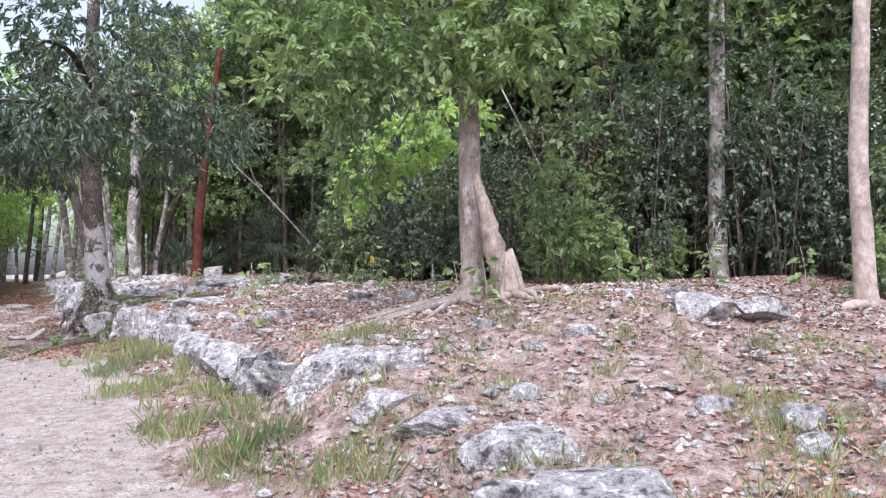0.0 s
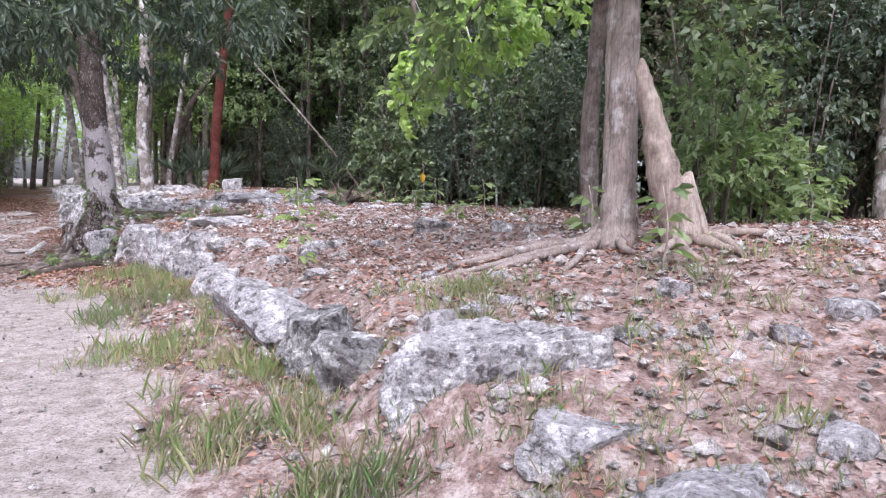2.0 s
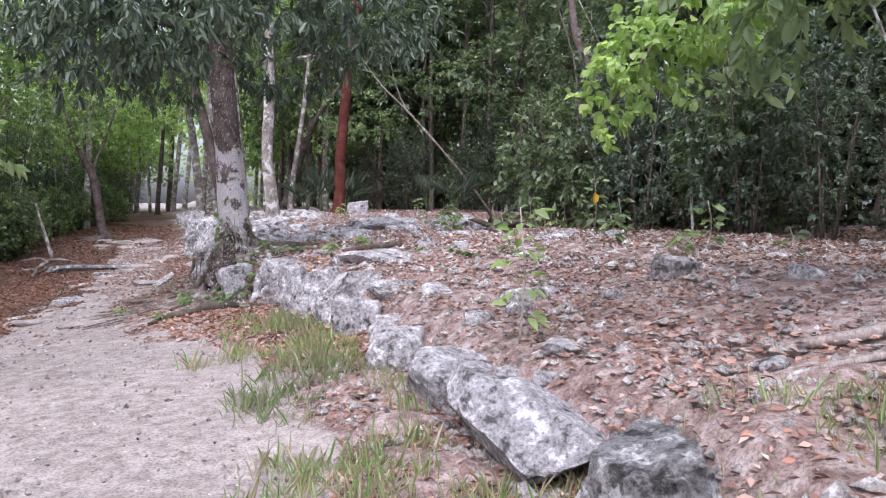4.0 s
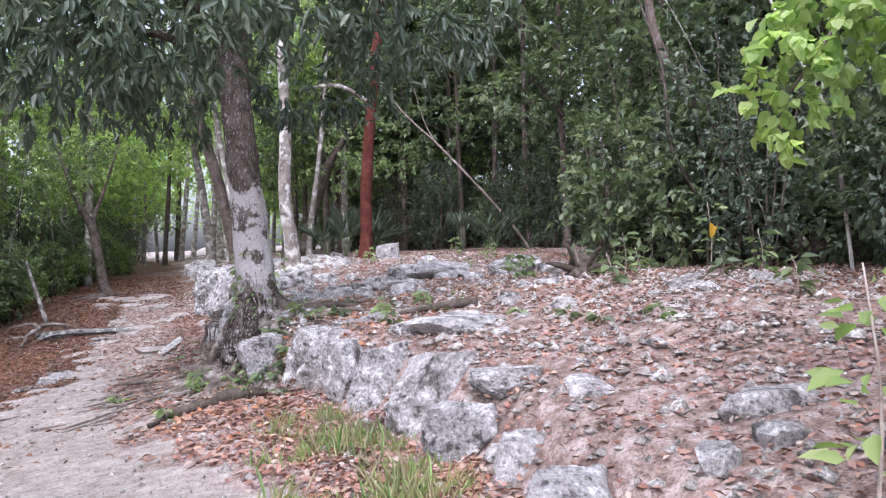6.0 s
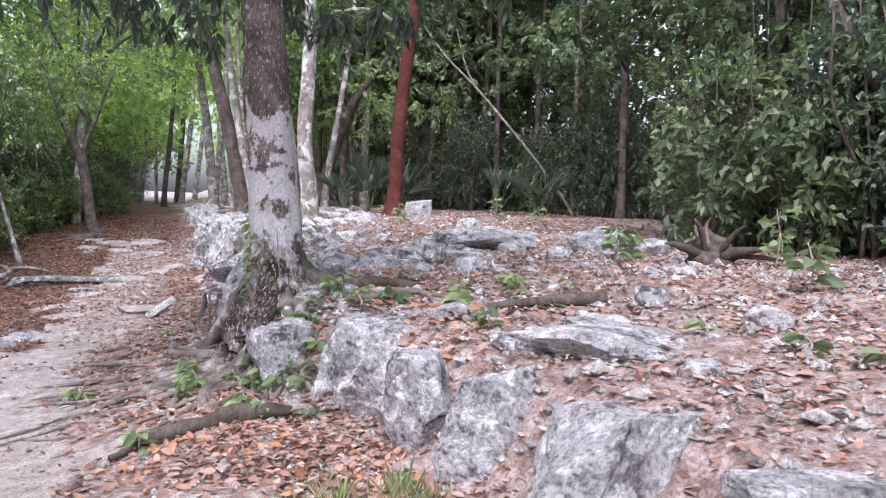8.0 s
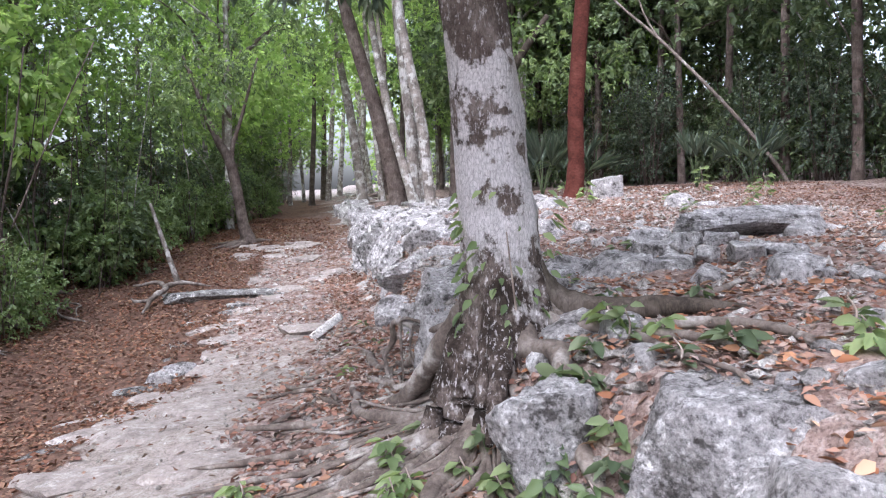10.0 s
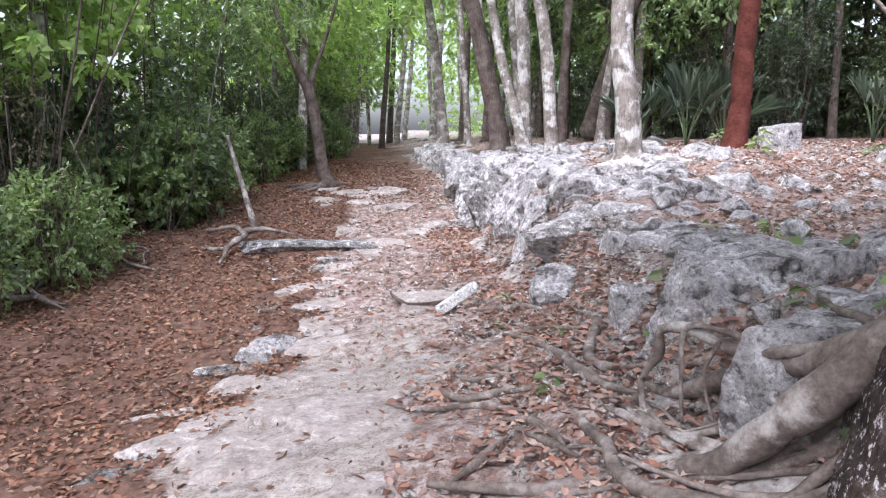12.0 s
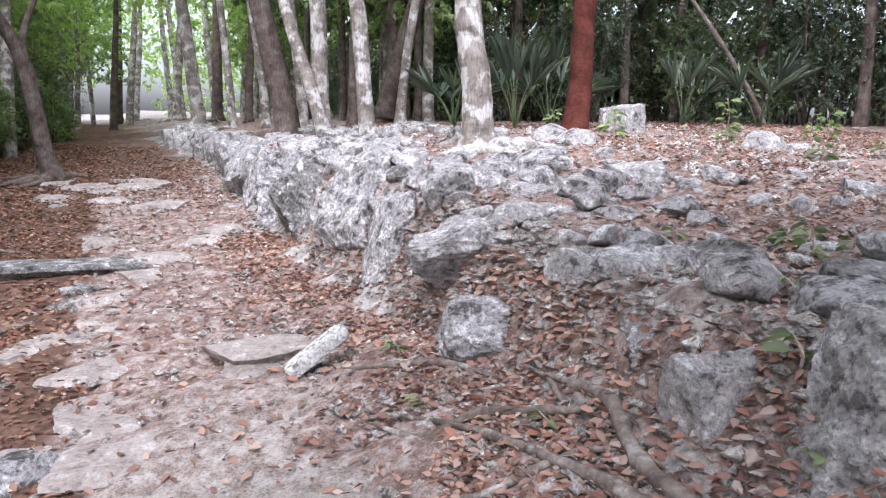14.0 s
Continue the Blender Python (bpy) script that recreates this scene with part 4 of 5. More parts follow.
foliage(st, [(-0.9, 7.3, 4.1, 1.0, 0.7, 0.6), (0.4, 7.1, 4.1, 0.9, 0.6, 0.6), (0.75, 7.2, 3.9, 0.55, 0.5, 0.55), (-1.8, 7.4, 4.4, 0.9, 0.7, 0.5), (-1.45, 7.6, 3.0, 0.42, 0.4, 0.6), (-0.5, 7.1, 5.2, 1.6, 1.0, 0.6), (0.9, 7.7, 4.8, 0.7, 0.6, 0.5), (-0.6, 7.2, 3.6, 0.6, 0.4, 0.4), (-1.5, 7.2, 3.6, 0.7, 0.5, 0.5)], 850, 12, 0.26, 0.1, LEAF_FRESH, 0.2, 0.5, label="fresh green oval leaves")
for x, y, z, a, b, c, n in ((-2.1, 11.75, 2.85, 0.24, 0.26, 0.3, 16), (-1.75, 11.75, 3.3, 0.5, 0.4, 0.4, 50), (-1.15, 11.7, 3.8, 0.65, 0.5, 0.4, 70), (-0.5, 11.6, 4.2, 0.7, 0.5, 0.4, 60)):
    foliage(st, [(x, y, z, a, b, c)], n, 10, 0.26, 0.11, LEAF_LIME, 0.45, 0.75, "spray", "lime green hanging spray of leaves")

snag = thing("dead_snag", "bleached broken tree stump with pointed top and splayed roots", "dead tree")
limb(snag, "stem", [(0.3, 7.1, 1.0), (0.28, 7.11, 1.3), (0.22, 7.13, 1.55), (0.16, 7.14, 1.8), (0.09, 7.16, 2.05), (0.03, 7.18, 2.32), (-0.01, 7.19, 2.46), (-0.02, 7.19, 2.55)], [0.19, 0.13, 0.115, 0.105, 0.09, 0.068, 0.045, 0.012], DEADWOOD, 28, 7, 0.34, wobble=5)
for a, ln, r in ((262, 0.35, 0.05), (290, 0.4, 0.05), (330, 0.5, 0.045), (355, 0.9, 0.035), (235, 0.3, 0.04)):
    ca, sa = math.cos(radians(a)), math.sin(radians(a))
    x0, y0 = 0.3 + 0.15 * ca, 7.1 + 0.15 * sa
    limb(snag, "root", [(0.27 + 0.04 * ca, 7.11 + 0.04 * sa, gz(x0, y0) + 0.45), (x0 - 0.05 * ca, y0 - 0.05 * sa, gz(x0, y0) + 0.17)] + root_line(x0, y0, radians(a), ln, R), [r * 0.7, r, r * 0.8, r * 0.5, r * 0.2], DEADWOOD, 9, 3, 0.3, wobble=6)

pt = thing("pale_tree", "smooth pinkish grey slender tree at the clearing's edge", "tree")
limb(pt, "trunk", [(4.03, 7.58, 1.1), (4.0, 7.6, 1.35), (3.97, 7.6, 2.0), (3.95, 7.61, 2.8), (4.01, 7.59, 4.4), (4.1, 7.6, 7.0)], [0.16, 0.115, 0.1, 0.095, 0.085, 0.05], BARK_PINK, 14, 6, 0.1)
for a in (190, 215, 330):
    x0, y0 = 4.03 + 0.08 * math.cos(radians(a)), 7.58 + 0.08 * math.sin(radians(a))
    limb(pt, "root", [(x0, y0, gz(x0, y0) + 0.1)] + root_line(x0, y0, radians(a), 0.5, R), [0.06, 0.04, 0.015], BARK_PINK, 8, 3)

rt = thing("red_tree", "straight tree with smooth brick-red bark on the terrace", "tree")
limb(rt, "trunk", [(-9.12, 22.6, 1.35), (-9.1, 22.6, 1.6), (-9.06, 22.62, 2.1), (-9.05, 22.62, 3.2), (-8.88, 22.67, 5.4), (-8.66, 22.74, 7.5), (-8.5, 22.8, 9)], [0.26, 0.18, 0.15, 0.145, 0.13, 0.11, 0.07], BARK_RED, 16, 6, 0.08)
limb(rt, "limb", [(-8.9, 22.66, 5.3), (-9.6, 22.3, 5.7), (-10.4, 22.0, 5.6)], [0.06, 0.05, 0.03], BARK_GREY, 7, 4)


def bare_tree(label, points, radii, mat, roots=3, name="tree", crown=LEAF_FRESH):
    t = thing(name, label, "tree", "trees on the terrace")
    x, y = points[0][:2]
    limb(t, "trunk", [(x, y, gz(x, y) - 0.15)] + points, [radii[0] * 1.7] + radii, mat, 14, 5, 0.14)
    for i in range(roots):
        a = R.uniform(0, 2 * math.pi)
        limb(t, "root", [(x + 0.05 * math.cos(a), y + 0.05 * math.sin(a), gz(x, y) + 0.2)] + root_line(x + radii[0] * math.cos(a), y + radii[0] * math.sin(a), a, R.uniform(0.4, 0.9), R), [radii[0] * 0.5, radii[0] * 0.3, 0.015], mat, 7, 3, 0.2)
    if crown:
        tx, ty, tz = points[-1]
        foliage(t, [(tx, ty, tz - 0.6, 1.5, 1.5, 0.7), (tx - 1.0, ty + 0.5, tz - 1.6, 1.1, 1.1, 0.5), (tx + 0.9, ty - 0.7, tz - 1.3, 1.1, 1.1, 0.5)], 150, 10, 0.35, 0.14, crown, 0.2, 0.46, simple=True)
    return t


PALE = "slender tree with mottled pale grey bark on the rocky ledge"
bare_tree("straight grey furrowed tree on the rocky ledge", [(-10.26, 20.95, 1.35), (-10.28, 20.95, 1.8), (-10.42, 20.95, 2.9), (-10.5, 21.2, 5), (-10.8, 21.5, 8)], [0.21, 0.165, 0.15, 0.13, 0.08], BARK_GREY, 5)
f = bare_tree("dark forked tree leaning over the ledge", [(-12.5, 26.7, 1.5), (-12.35, 26.7, 2.1), (-12.1, 26.7, 3.0), (-11.8, 26.7, 3.9), (-11.45, 26.7, 4.6), (-10.6, 26.7, 5.7)], [0.22, 0.17, 0.15, 0.14, 0.12, 0.06], BARK_DARK, 3)
limb(f, "limb", [(-11.85, 26.7, 3.8), (-11.95, 26.8, 4.8), (-11.9, 27.0, 6.8)], [0.09, 0.07, 0.04], BARK_DARK, 8, 4)
bare_tree(PALE, [(-11.8, 22.4, 1.3), (-11.85, 22.4, 1.8), (-11.96, 22.35, 3.1), (-12.3, 22.3, 5), (-12.6, 22.3, 8)], [0.13, 0.11, 0.1, 0.09, 0.05], BARK_GREY, 3)
bare_tree(PALE, [(-12.85, 23.9, 1.3), (-12.88, 23.9, 1.9), (-12.92, 23.88, 3.3), (-13.1, 23.8, 5.5), (-13.2, 23.8, 9)], [0.16, 0.13, 0.12, 0.1, 0.06], BARK_GREY, 4)
bare_tree(PALE, [(-12.75, 23.7, 1.3), (-13.05, 23.8, 2.2), (-13.52, 24.1, 3.4), (-14.0, 24.3, 5.5), (-14.4, 24.5, 8)], [0.12, 0.1, 0.09, 0.08, 0.05], BARK_GREY, 2)
bare_tree("leaning grey-brown tree with a dark base on the ledge", [(-13.7, 24.8, 1.3), (-13.78, 24.78, 1.9), (-14.12, 24.64, 3.5), (-14.6, 24.4, 5.5), (-15.2, 24.2, 8)], [0.24, 0.19, 0.17, 0.15, 0.09], BARK_BROWN, 4)
bare_tree("dark-based tree with mottled pale bark on the ledge", [(-18.1, 30.9, 1.4), (-18.15, 30.85, 2.0), (-18.4, 30.7, 4.5), (-18.9, 30.4, 8)], [0.22, 0.17, 0.15, 0.09], BARK_GREY, 4)
# far crowns take the lime leaves, so their backlit brightness sits in the colour
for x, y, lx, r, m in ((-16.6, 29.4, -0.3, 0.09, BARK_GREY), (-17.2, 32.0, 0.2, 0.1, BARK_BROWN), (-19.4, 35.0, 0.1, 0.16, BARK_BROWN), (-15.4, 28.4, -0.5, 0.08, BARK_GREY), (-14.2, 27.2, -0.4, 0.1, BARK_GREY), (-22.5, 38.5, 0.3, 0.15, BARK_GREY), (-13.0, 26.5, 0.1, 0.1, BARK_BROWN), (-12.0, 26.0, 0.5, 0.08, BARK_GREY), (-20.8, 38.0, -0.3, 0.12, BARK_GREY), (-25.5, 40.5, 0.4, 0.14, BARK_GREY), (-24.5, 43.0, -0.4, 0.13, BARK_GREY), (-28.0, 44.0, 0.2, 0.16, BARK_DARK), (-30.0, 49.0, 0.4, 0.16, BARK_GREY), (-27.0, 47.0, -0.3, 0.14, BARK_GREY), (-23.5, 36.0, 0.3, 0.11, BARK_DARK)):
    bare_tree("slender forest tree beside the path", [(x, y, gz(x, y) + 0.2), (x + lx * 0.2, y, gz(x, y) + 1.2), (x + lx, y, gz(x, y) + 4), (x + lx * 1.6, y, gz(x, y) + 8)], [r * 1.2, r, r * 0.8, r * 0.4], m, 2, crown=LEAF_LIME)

lt = bare_tree("brown leaning tree with spreading roots beside the path", [(-17.6, 24.2, 0.6), (-17.68, 24.15, 1.0), (-17.8, 23.97, 2.4), (-18.1, 23.7, 3.3), (-18.5, 23.3, 5)], [0.19, 0.135, 0.12, 0.08, 0.03], BARK_BROWN, 8)
limb(lt, "limb", [(-17.8, 23.97, 2.35), (-17.8, 24.05, 2.9), (-17.6, 24.2, 3.6), (-17.2, 24.4, 5)], [0.07, 0.055, 0.045, 0.02], BARK_BROWN, 7, 4)
foliage(lt, [(-18.4, 23.6, 5.0, 1.6, 1.4, 0.8), (-17.2, 24.5, 5.2, 1.5, 1.2, 0.7), (-19.2, 23.2, 4.0, 0.9, 0.9, 0.6)], 260, 11, 0.3, 0.09, LEAF_MID, 0.2, 0.4)

thin = thing("leaning_pole_tree", "thin bare pale trunk leaning across the dark forest edge", "tree")
limb(thin, "trunk", [(-5.4, 26.6, 1.5), (-5.75, 26.4, 2.1), (-6.7, 26.0, 3.3), (-7.93, 25.72, 4.66), (-8.8, 25.6, 5.5), (-9.5, 25.5, 6.4)], [0.045, 0.04, 0.037, 0.033, 0.025, 0.012], BARK_SLENDER, 8, 5, 0.1)
limb(thin, "limb", [(-7.93, 25.72, 4.62), (-8.3, 25.7, 5.3), (-8.6, 25.6, 6.4)], [0.025, 0.018, 0.008], BARK_SLENDER, 6, 4)
lean = thing("leaning_tree", "brown trunk leaning steeply out of the forest", "tree")
limb(lean, "trunk", [(-0.6, 16.5, 1.3), (-1.36, 16.69, 2.54), (-2.06, 16.83, 3.65), (-2.61, 16.91, 4.71), (-2.8, 16.95, 6)], [0.11, 0.09, 0.085, 0.075, 0.05], BARK_BROWN, 10, 5, 0.12)

ls = thing("broken_snag", "short bleached broken stem standing in the thicket", "dead tree")
limb(ls, "stem", [(-16.15, 20.3, -0.05), (-16.2, 20.2, 0.4), (-16.33, 20.1, 1.0), (-16.45, 20.0, 1.6)], [0.06, 0.045, 0.05, 0.025], BARK_GREY, 9, 5, 0.3)
hook = thing("fallen_branch", "bleached crooked dead branch lying at the thicket's edge", "branch")
limb(hook, "stem", [(-15.15, 18.4, -0.13), (-15.25, 18.62, -0.05), (-15.45, 18.9, 0.02), (-15.42, 19.2, 0.14), (-15.65, 19.45, 0.15), (-15.5, 19.75, 0.18), (-15.1, 19.95, 0.1)], [0.016, 0.036, 0.05, 0.045, 0.05, 0.04, 0.015], ROOT, 10, 6, 0.5, wobble=8)
limb(hook, "fork", [(-15.42, 18.85, 0.0), (-15.7, 18.8, -0.02), (-15.95, 18.95, 0.0)], [0.035, 0.025, 0.012], ROOT, 8, 5, 0.4, wobble=8)
limb(hook, "fork", [(-15.6, 19.4, 0.14), (-15.95, 19.55, 0.2), (-16.3, 19.45, 0.14), (-16.6, 19.6, 0.1)], [0.04, 0.035, 0.028, 0.012], ROOT, 8, 5, 0.4, wobble=8)
log = thing("fallen_log", "thin grey log lying on the stony terrace", "log")
limb(log, "stem", [(-5.5, 12.95, 1.08), (-5.1, 12.95, 1.15), (-4.7, 13.0, 1.19)], [0.025, 0.04, 0.055], BARK_DARK, 8, 4, 0.25)
plank = thing("dead_root", "broad dark dead root lying over orange leaves", "root")
limb(plank, "stem", [(-7.5, 11.65, gz(-7.5, 11.65) + 0.02), (-7.42, 11.95, gz(-7.42, 11.95) + 0.04), (-7.15, 12.18, gz(-7.15, 12.18) + 0.05), (-6.9, 12.27, gz(-6.9, 12.27) + 0.06), (-6.68, 12.35, gz(-6.68, 12.35) + 0.06)], [0.035, 0.05, 0.06, 0.07, 0.03], BARK_DARK, 12, 6, 0.6, wobble=7)
for line, r in (([(-9.68, 16.69), (-9.48, 16.37), (-9.33, 16.1), (-9.27, 15.71), (-9.17, 15.36), (-9.0, 15.18), (-8.75, 14.95)], 0.05),
                ([(-10.55, 16.6), (-10.2, 16.32), (-9.93, 16.36), (-9.58, 16.22), (-9.38, 16.1)], 0.038),
                ([(-10.32, 15.42), (-10.09, 15.22), (-9.88, 15.09), (-9.64, 15.12), (-9.3, 15.0)], 0.035),
                ([(-10.87, 17.32), (-10.52, 17.2), (-10.17, 17.04), (-9.82, 16.72)], 0.035),
                ([(-10.1, 15.75), (-9.85, 15.7), (-9.5, 15.8), (-9.28, 15.75)], 0.022),
                ([(-9.75, 16.95), (-9.6, 16.6), (-9.5, 16.2)], 0.025),
                ([(-10.4, 15.0), (-10.05, 14.9), (-9.7, 14.95), (-9.3, 14.7)], 0.028),
                ([(-9.6, 13.35), (-9.15, 13.43), (-8.57, 13.57), (-8.2, 13.74)], 0.035),
                ([(-9.3, 13.0), (-8.9, 13.15), (-8.5, 13.3), (-8.1, 13.6)], 0.03),
                ([(-10.58, 16.71), (-9.98, 16.26), (-9.44, 15.59), (-9.29, 15.34), (-9.09, 15.05), (-8.91, 14.83), (-8.72, 14.7)], 0.045),
                ([(-10.21, 15.63), (-10.0, 15.47), (-9.65, 15.43)], 0.03), ([(-9.48, 14.69), (-9.26, 14.58), (-9.07, 14.39), (-8.98, 14.27)], 0.034),
                ([(-9.36, 14.57), (-9.2, 14.43), (-9.06, 14.32), (-8.9, 14.2)], 0.028), ([(-9.34, 14.46), (-9.37, 14.36), (-9.39, 14.2), (-9.45, 14.0)], 0.03),
                ([(-8.7, 14.55), (-8.61, 14.42), (-8.5, 14.35), (-8.32, 14.25), (-8.15, 14.15)], 0.035), ([(-8.96, 14.64), (-8.79, 14.52), (-8.48, 14.32), (-8.2, 14.13)], 0.028),
                ([(-8.96, 14.84), (-8.84, 14.78), (-8.65, 14.64)], 0.02), ([(-8.3, 14.0), (-8.2, 14.1), (-8.05, 14.12)], 0.03),
                ([(-12.7, 21.5), (-12.3, 21.1), (-11.9, 20.7)], 0.045), ([(-13.2, 21.9), (-12.7, 21.9), (-12.3, 21.5)], 0.045)):
    r *= 0.74
    pts = [(x, y, gz(x, y) + 0.55 * r + 0.015) for x, y in line]
    t = thing("exposed_root", "exposed grey-brown root snaking over leaves and stones", "root", "exposed roots along the ledge")
    limb(t, "stem", pts, [r * 0.2, r * 0.8, r, r * 0.9, r * 0.25], ROOT, 10, 6, 0.45, wobble=9)
for pts, r in (([(-8.69, 14.55, 0.34), (-8.71, 14.55, 0.51), (-8.64, 14.55, 0.64), (-8.63, 14.53, 0.76), (-8.5, 14.46, 0.8), (-8.25, 14.28, 0.78), (-7.95, 14.08, 0.9)], 0.027), ([(-8.5, 14.42, 0.36), (-8.52, 14.44, 0.6), (-8.5, 14.42, 0.82), (-8.25, 14.26, 0.84)], 0.013), ([(-8.36, 14.36, 0.4), (-8.42, 14.38, 0.62), (-8.36, 14.32, 0.8)], 0.01)):
    t = thing("hanging_root", "pale root hanging down over the broken ledge", "root", "roots hanging over the ledge")
    limb(t, "stem", pts, [r * 0.5, r * 0.8, r, r * 0.9], ROOT, 9, 6, 0.3, wobble=7)
T = random.Random(41)
boulder(-17.0, 16.3, 0.0, (0.5, 0.35, 0.22), 30, "dark mossy limestone rock under twisted roots", ROCK_DARK, sub=5)
for i in range(10):
    k = T.random()
    x, y = -16.2 - 0.9 * k + T.uniform(-0.6, 0.15), 15.3 + 4.6 * k
    a, pts = T.uniform(0, 2 * math.pi), []
    r = T.uniform(0.018, 0.045)
    for j in range(6):
        pts.append((x, y, gz(x, y) + r * 0.6 + (0.02 + 0.09 * T.random() if 0 < j < 5 else -0.02)))
        a += T.uniform(-1.1, 1.1)
        x, y = x + 0.24 * math.cos(a), y + 0.24 * math.sin(a)
    t = thing("twisted_root", "twisted grey root at the thicket's foot", "root", "roots at the thicket's foot")
    limb(t, "stem", pts, [r * 0.4, r, r * 0.9, r * 0.8, r * 0.3], ROOT, 8, 4, 0.45, wobble=8)

# torn stump at the forest's edge
stp = thing("torn_stump", "dark torn stump at the forest's edge", "stump")
limb(stp, "stem", [(-3.72, 15.3, 1.15), (-3.72, 15.3, 1.4), (-3.75, 15.3, 1.55), (-3.78, 15.3, 1.66)], [0.26, 0.2, 0.13, 0.04], BARK_DARK, 18, 5, 0.8, wobble=6)
for dx, dz, r in ((-0.45, 0.12, 0.05), (0.42, 0.1, 0.06), (0.25, 0.32, 0.035), (-0.2, 0.36, 0.03), (0.6, 0.02, 0.04)):
    limb(stp, "splinter", [(-3.72 + 0.2 * dx, 15.25, 1.42), (-3.72 + 0.7 * dx, 15.1, 1.42 + 0.7 * dz), (-3.72 + dx, 15.05, 1.4 + dz)], [r, r * 0.7, 0.008], BARK_DARK, 8, 4, 0.5, wobble=8)
limb(stp, "pale_splinter", [(-3.76, 15.2, 1.5), (-3.8, 15.15, 1.68), (-3.77, 15.1, 1.78)], [0.03, 0.02, 0.006], DEADWOOD, 8, 4, 0.3)


ov = thing("overhanging_tree", "tree with a long leafy branch hanging towards the path", "tree")
limb(ov, "trunk", [(-11.8, 8.4, -0.1), (-11.7, 8.4, 1.5), (-11.4, 8.4, 3.5), (-11.2, 8.4, 6.0)], [0.16, 0.12, 0.1, 0.05], BARK_BROWN, 10, 4)
limb(ov, "limb", [(-11.4, 8.4, 3.2), (-9.5, 8.2, 3.4), (-7.6, 8.0, 2.9), (-6.4, 7.85, 2.2)], [0.06, 0.04, 0.025, 0.008], BARK_BROWN, 7, 4)
foliage(ov, [(-6.5, 7.85, 2.15, 0.35, 0.35, 0.3), (-7.3, 7.95, 2.6, 0.6, 0.5, 0.35), (-8.6, 8.1, 3.1, 0.9, 0.7, 0.4)], 110, 10, 0.28, 0.1, LEAF_FRESH, 0.35, 0.45, "spray")

# ---- small plants ----
def sapling(x, y, tall, leafs, size, mat, label, spread_=0.18, name="sapling"):
    t = thing(name, label, "sapling", "saplings")
    z = gz(x, y)
    stalk = limb(t, "stem", [(x, y, z - 0.02), (x + 0.02, y, z + tall * 0.5), (x - 0.02, y + 0.02, z + tall)], [0.008, 0.006, 0.003], BARK_PINK, 5, 3)
    c, w = [], []
    for i in range(leafs):
        k = 0.15 + 0.85 * (i + 0.5) / leafs
        a = i * 2.4
        for j in range(5):
            b = a + (j - 2) * 0.45
            c.append((x + math.cos(b) * spread_ * 0.5, y + math.sin(b) * spread_ * 0.5, z + tall * k + R.uniform(-0.03, 0.03)))
            w.append((math.cos(b), math.sin(b), R.uniform(-0.5, 0.3)))
    part("leaves", leaves_mesh("leaves", c, w, size, mat, RNG, 0.5, 0.15, 0.2), stalk)
    return t


sapling(-2.68, 8.35, 0.84, 9, 0.095, LEAF_LIME, "young sapling with lime green leaves among stones")
for i in range(46):
    a, r = R.uniform(0, 2 * math.pi), abs(R.gauss(0.3, 0.7))
    x, y = -7.1 + r * math.cos(a) * 1.2, 13.1 + r * math.sin(a)
    if math.hypot(x + 7.5, y - 13.9) > 0.45:
        sapling(x, y, R.uniform(0.06, 0.2), 3, R.uniform(0.08, 0.13), R.choice((LEAF_FRESH, LEAF_FRESH, LEAF_MID)), "low leafy seedling growing among roots", 0.05, "seedling")
for i in range(40):
    y = R.uniform(11, 18.5)
    d = R.uniform(-1.0, 2.2)
    x = float(np.interp(y, LEDGE[:, 1], LEDGE[:, 0])) + d
    sapling(x, y, R.uniform(0.05, 0.16), 2, R.uniform(0.06, 0.1), R.choice((LEAF_FRESH, LEAF_MID)), "low leafy seedling growing among stones", 0.05, "seedling")
for i in range(26):
    y = R.uniform(8, 24)
    x = float(np.interp(y, LEDGE[:, 1], LEDGE[:, 0])) + R.uniform(3.5, 7.5)
    sapling(x, y, R.uniform(0.15, 0.4), 4, R.uniform(0.08, 0.14), R.choice((LEAF_FRESH, LEAF_MID)), "low leafy seedling at the forest's edge", 0.08, "seedling")
yl = sapling(-2.22, 14.85, 0.85, 6, 0.12, LEAF_FRESH, "leafy sapling with one yellow leaf at the forest's edge")
part("yellow_leaf", leaves_mesh("yellow_leaf", [(-2.23, 14.75, 1.98)], [(0.1, -0.3, -1)], 0.15, YELLOW_LEAF, RNG, 0.6), yl, "yellow withered leaf")
for x, y, k in ((0.05, 6.55, 0.5), (-0.25, 7.6, 0.45), (1.55, 8.1, 0.4), (2.5, 7.9, 0.5), (3.5, 7.9, 0.55), (-1.1, 11.5, 0.5), (-1.9, 13.7, 0.5), (-4.6, 15.6, 0.4), (-3.2, 15.0, 0.55), (-7.0, 23.3, 0.45), (-6.0, 22.5, 0.4)):
    sapling(x, y, k, 6, 0.11, LEAF_FRESH, "young leafy sapling at the forest's edge", 0.12)
# the ivy on the broad tree's foot
iv = thing("climbing_vine", "green climbing vine on the foot of a broad tree", "vine")
c, w = [], []
for i in range(70):
    a = radians(R.uniform(170, 380))
    z = R.uniform(0.75, 1.75)
    r = 0.24 + 0.22 * max(0, 1.15 - z) + 0.03
    c.append((-7.53 + r * math.cos(a), 13.9 + r * math.sin(a), z))
    w.append((math.cos(a) + R.uniform(-0.6, 0.6), math.sin(a), -0.5))
part("leaves", leaves_mesh("leaves", c, w, 0.08, LEAF_FRESH, RNG, 0.5, 0.15, 0.2), iv)
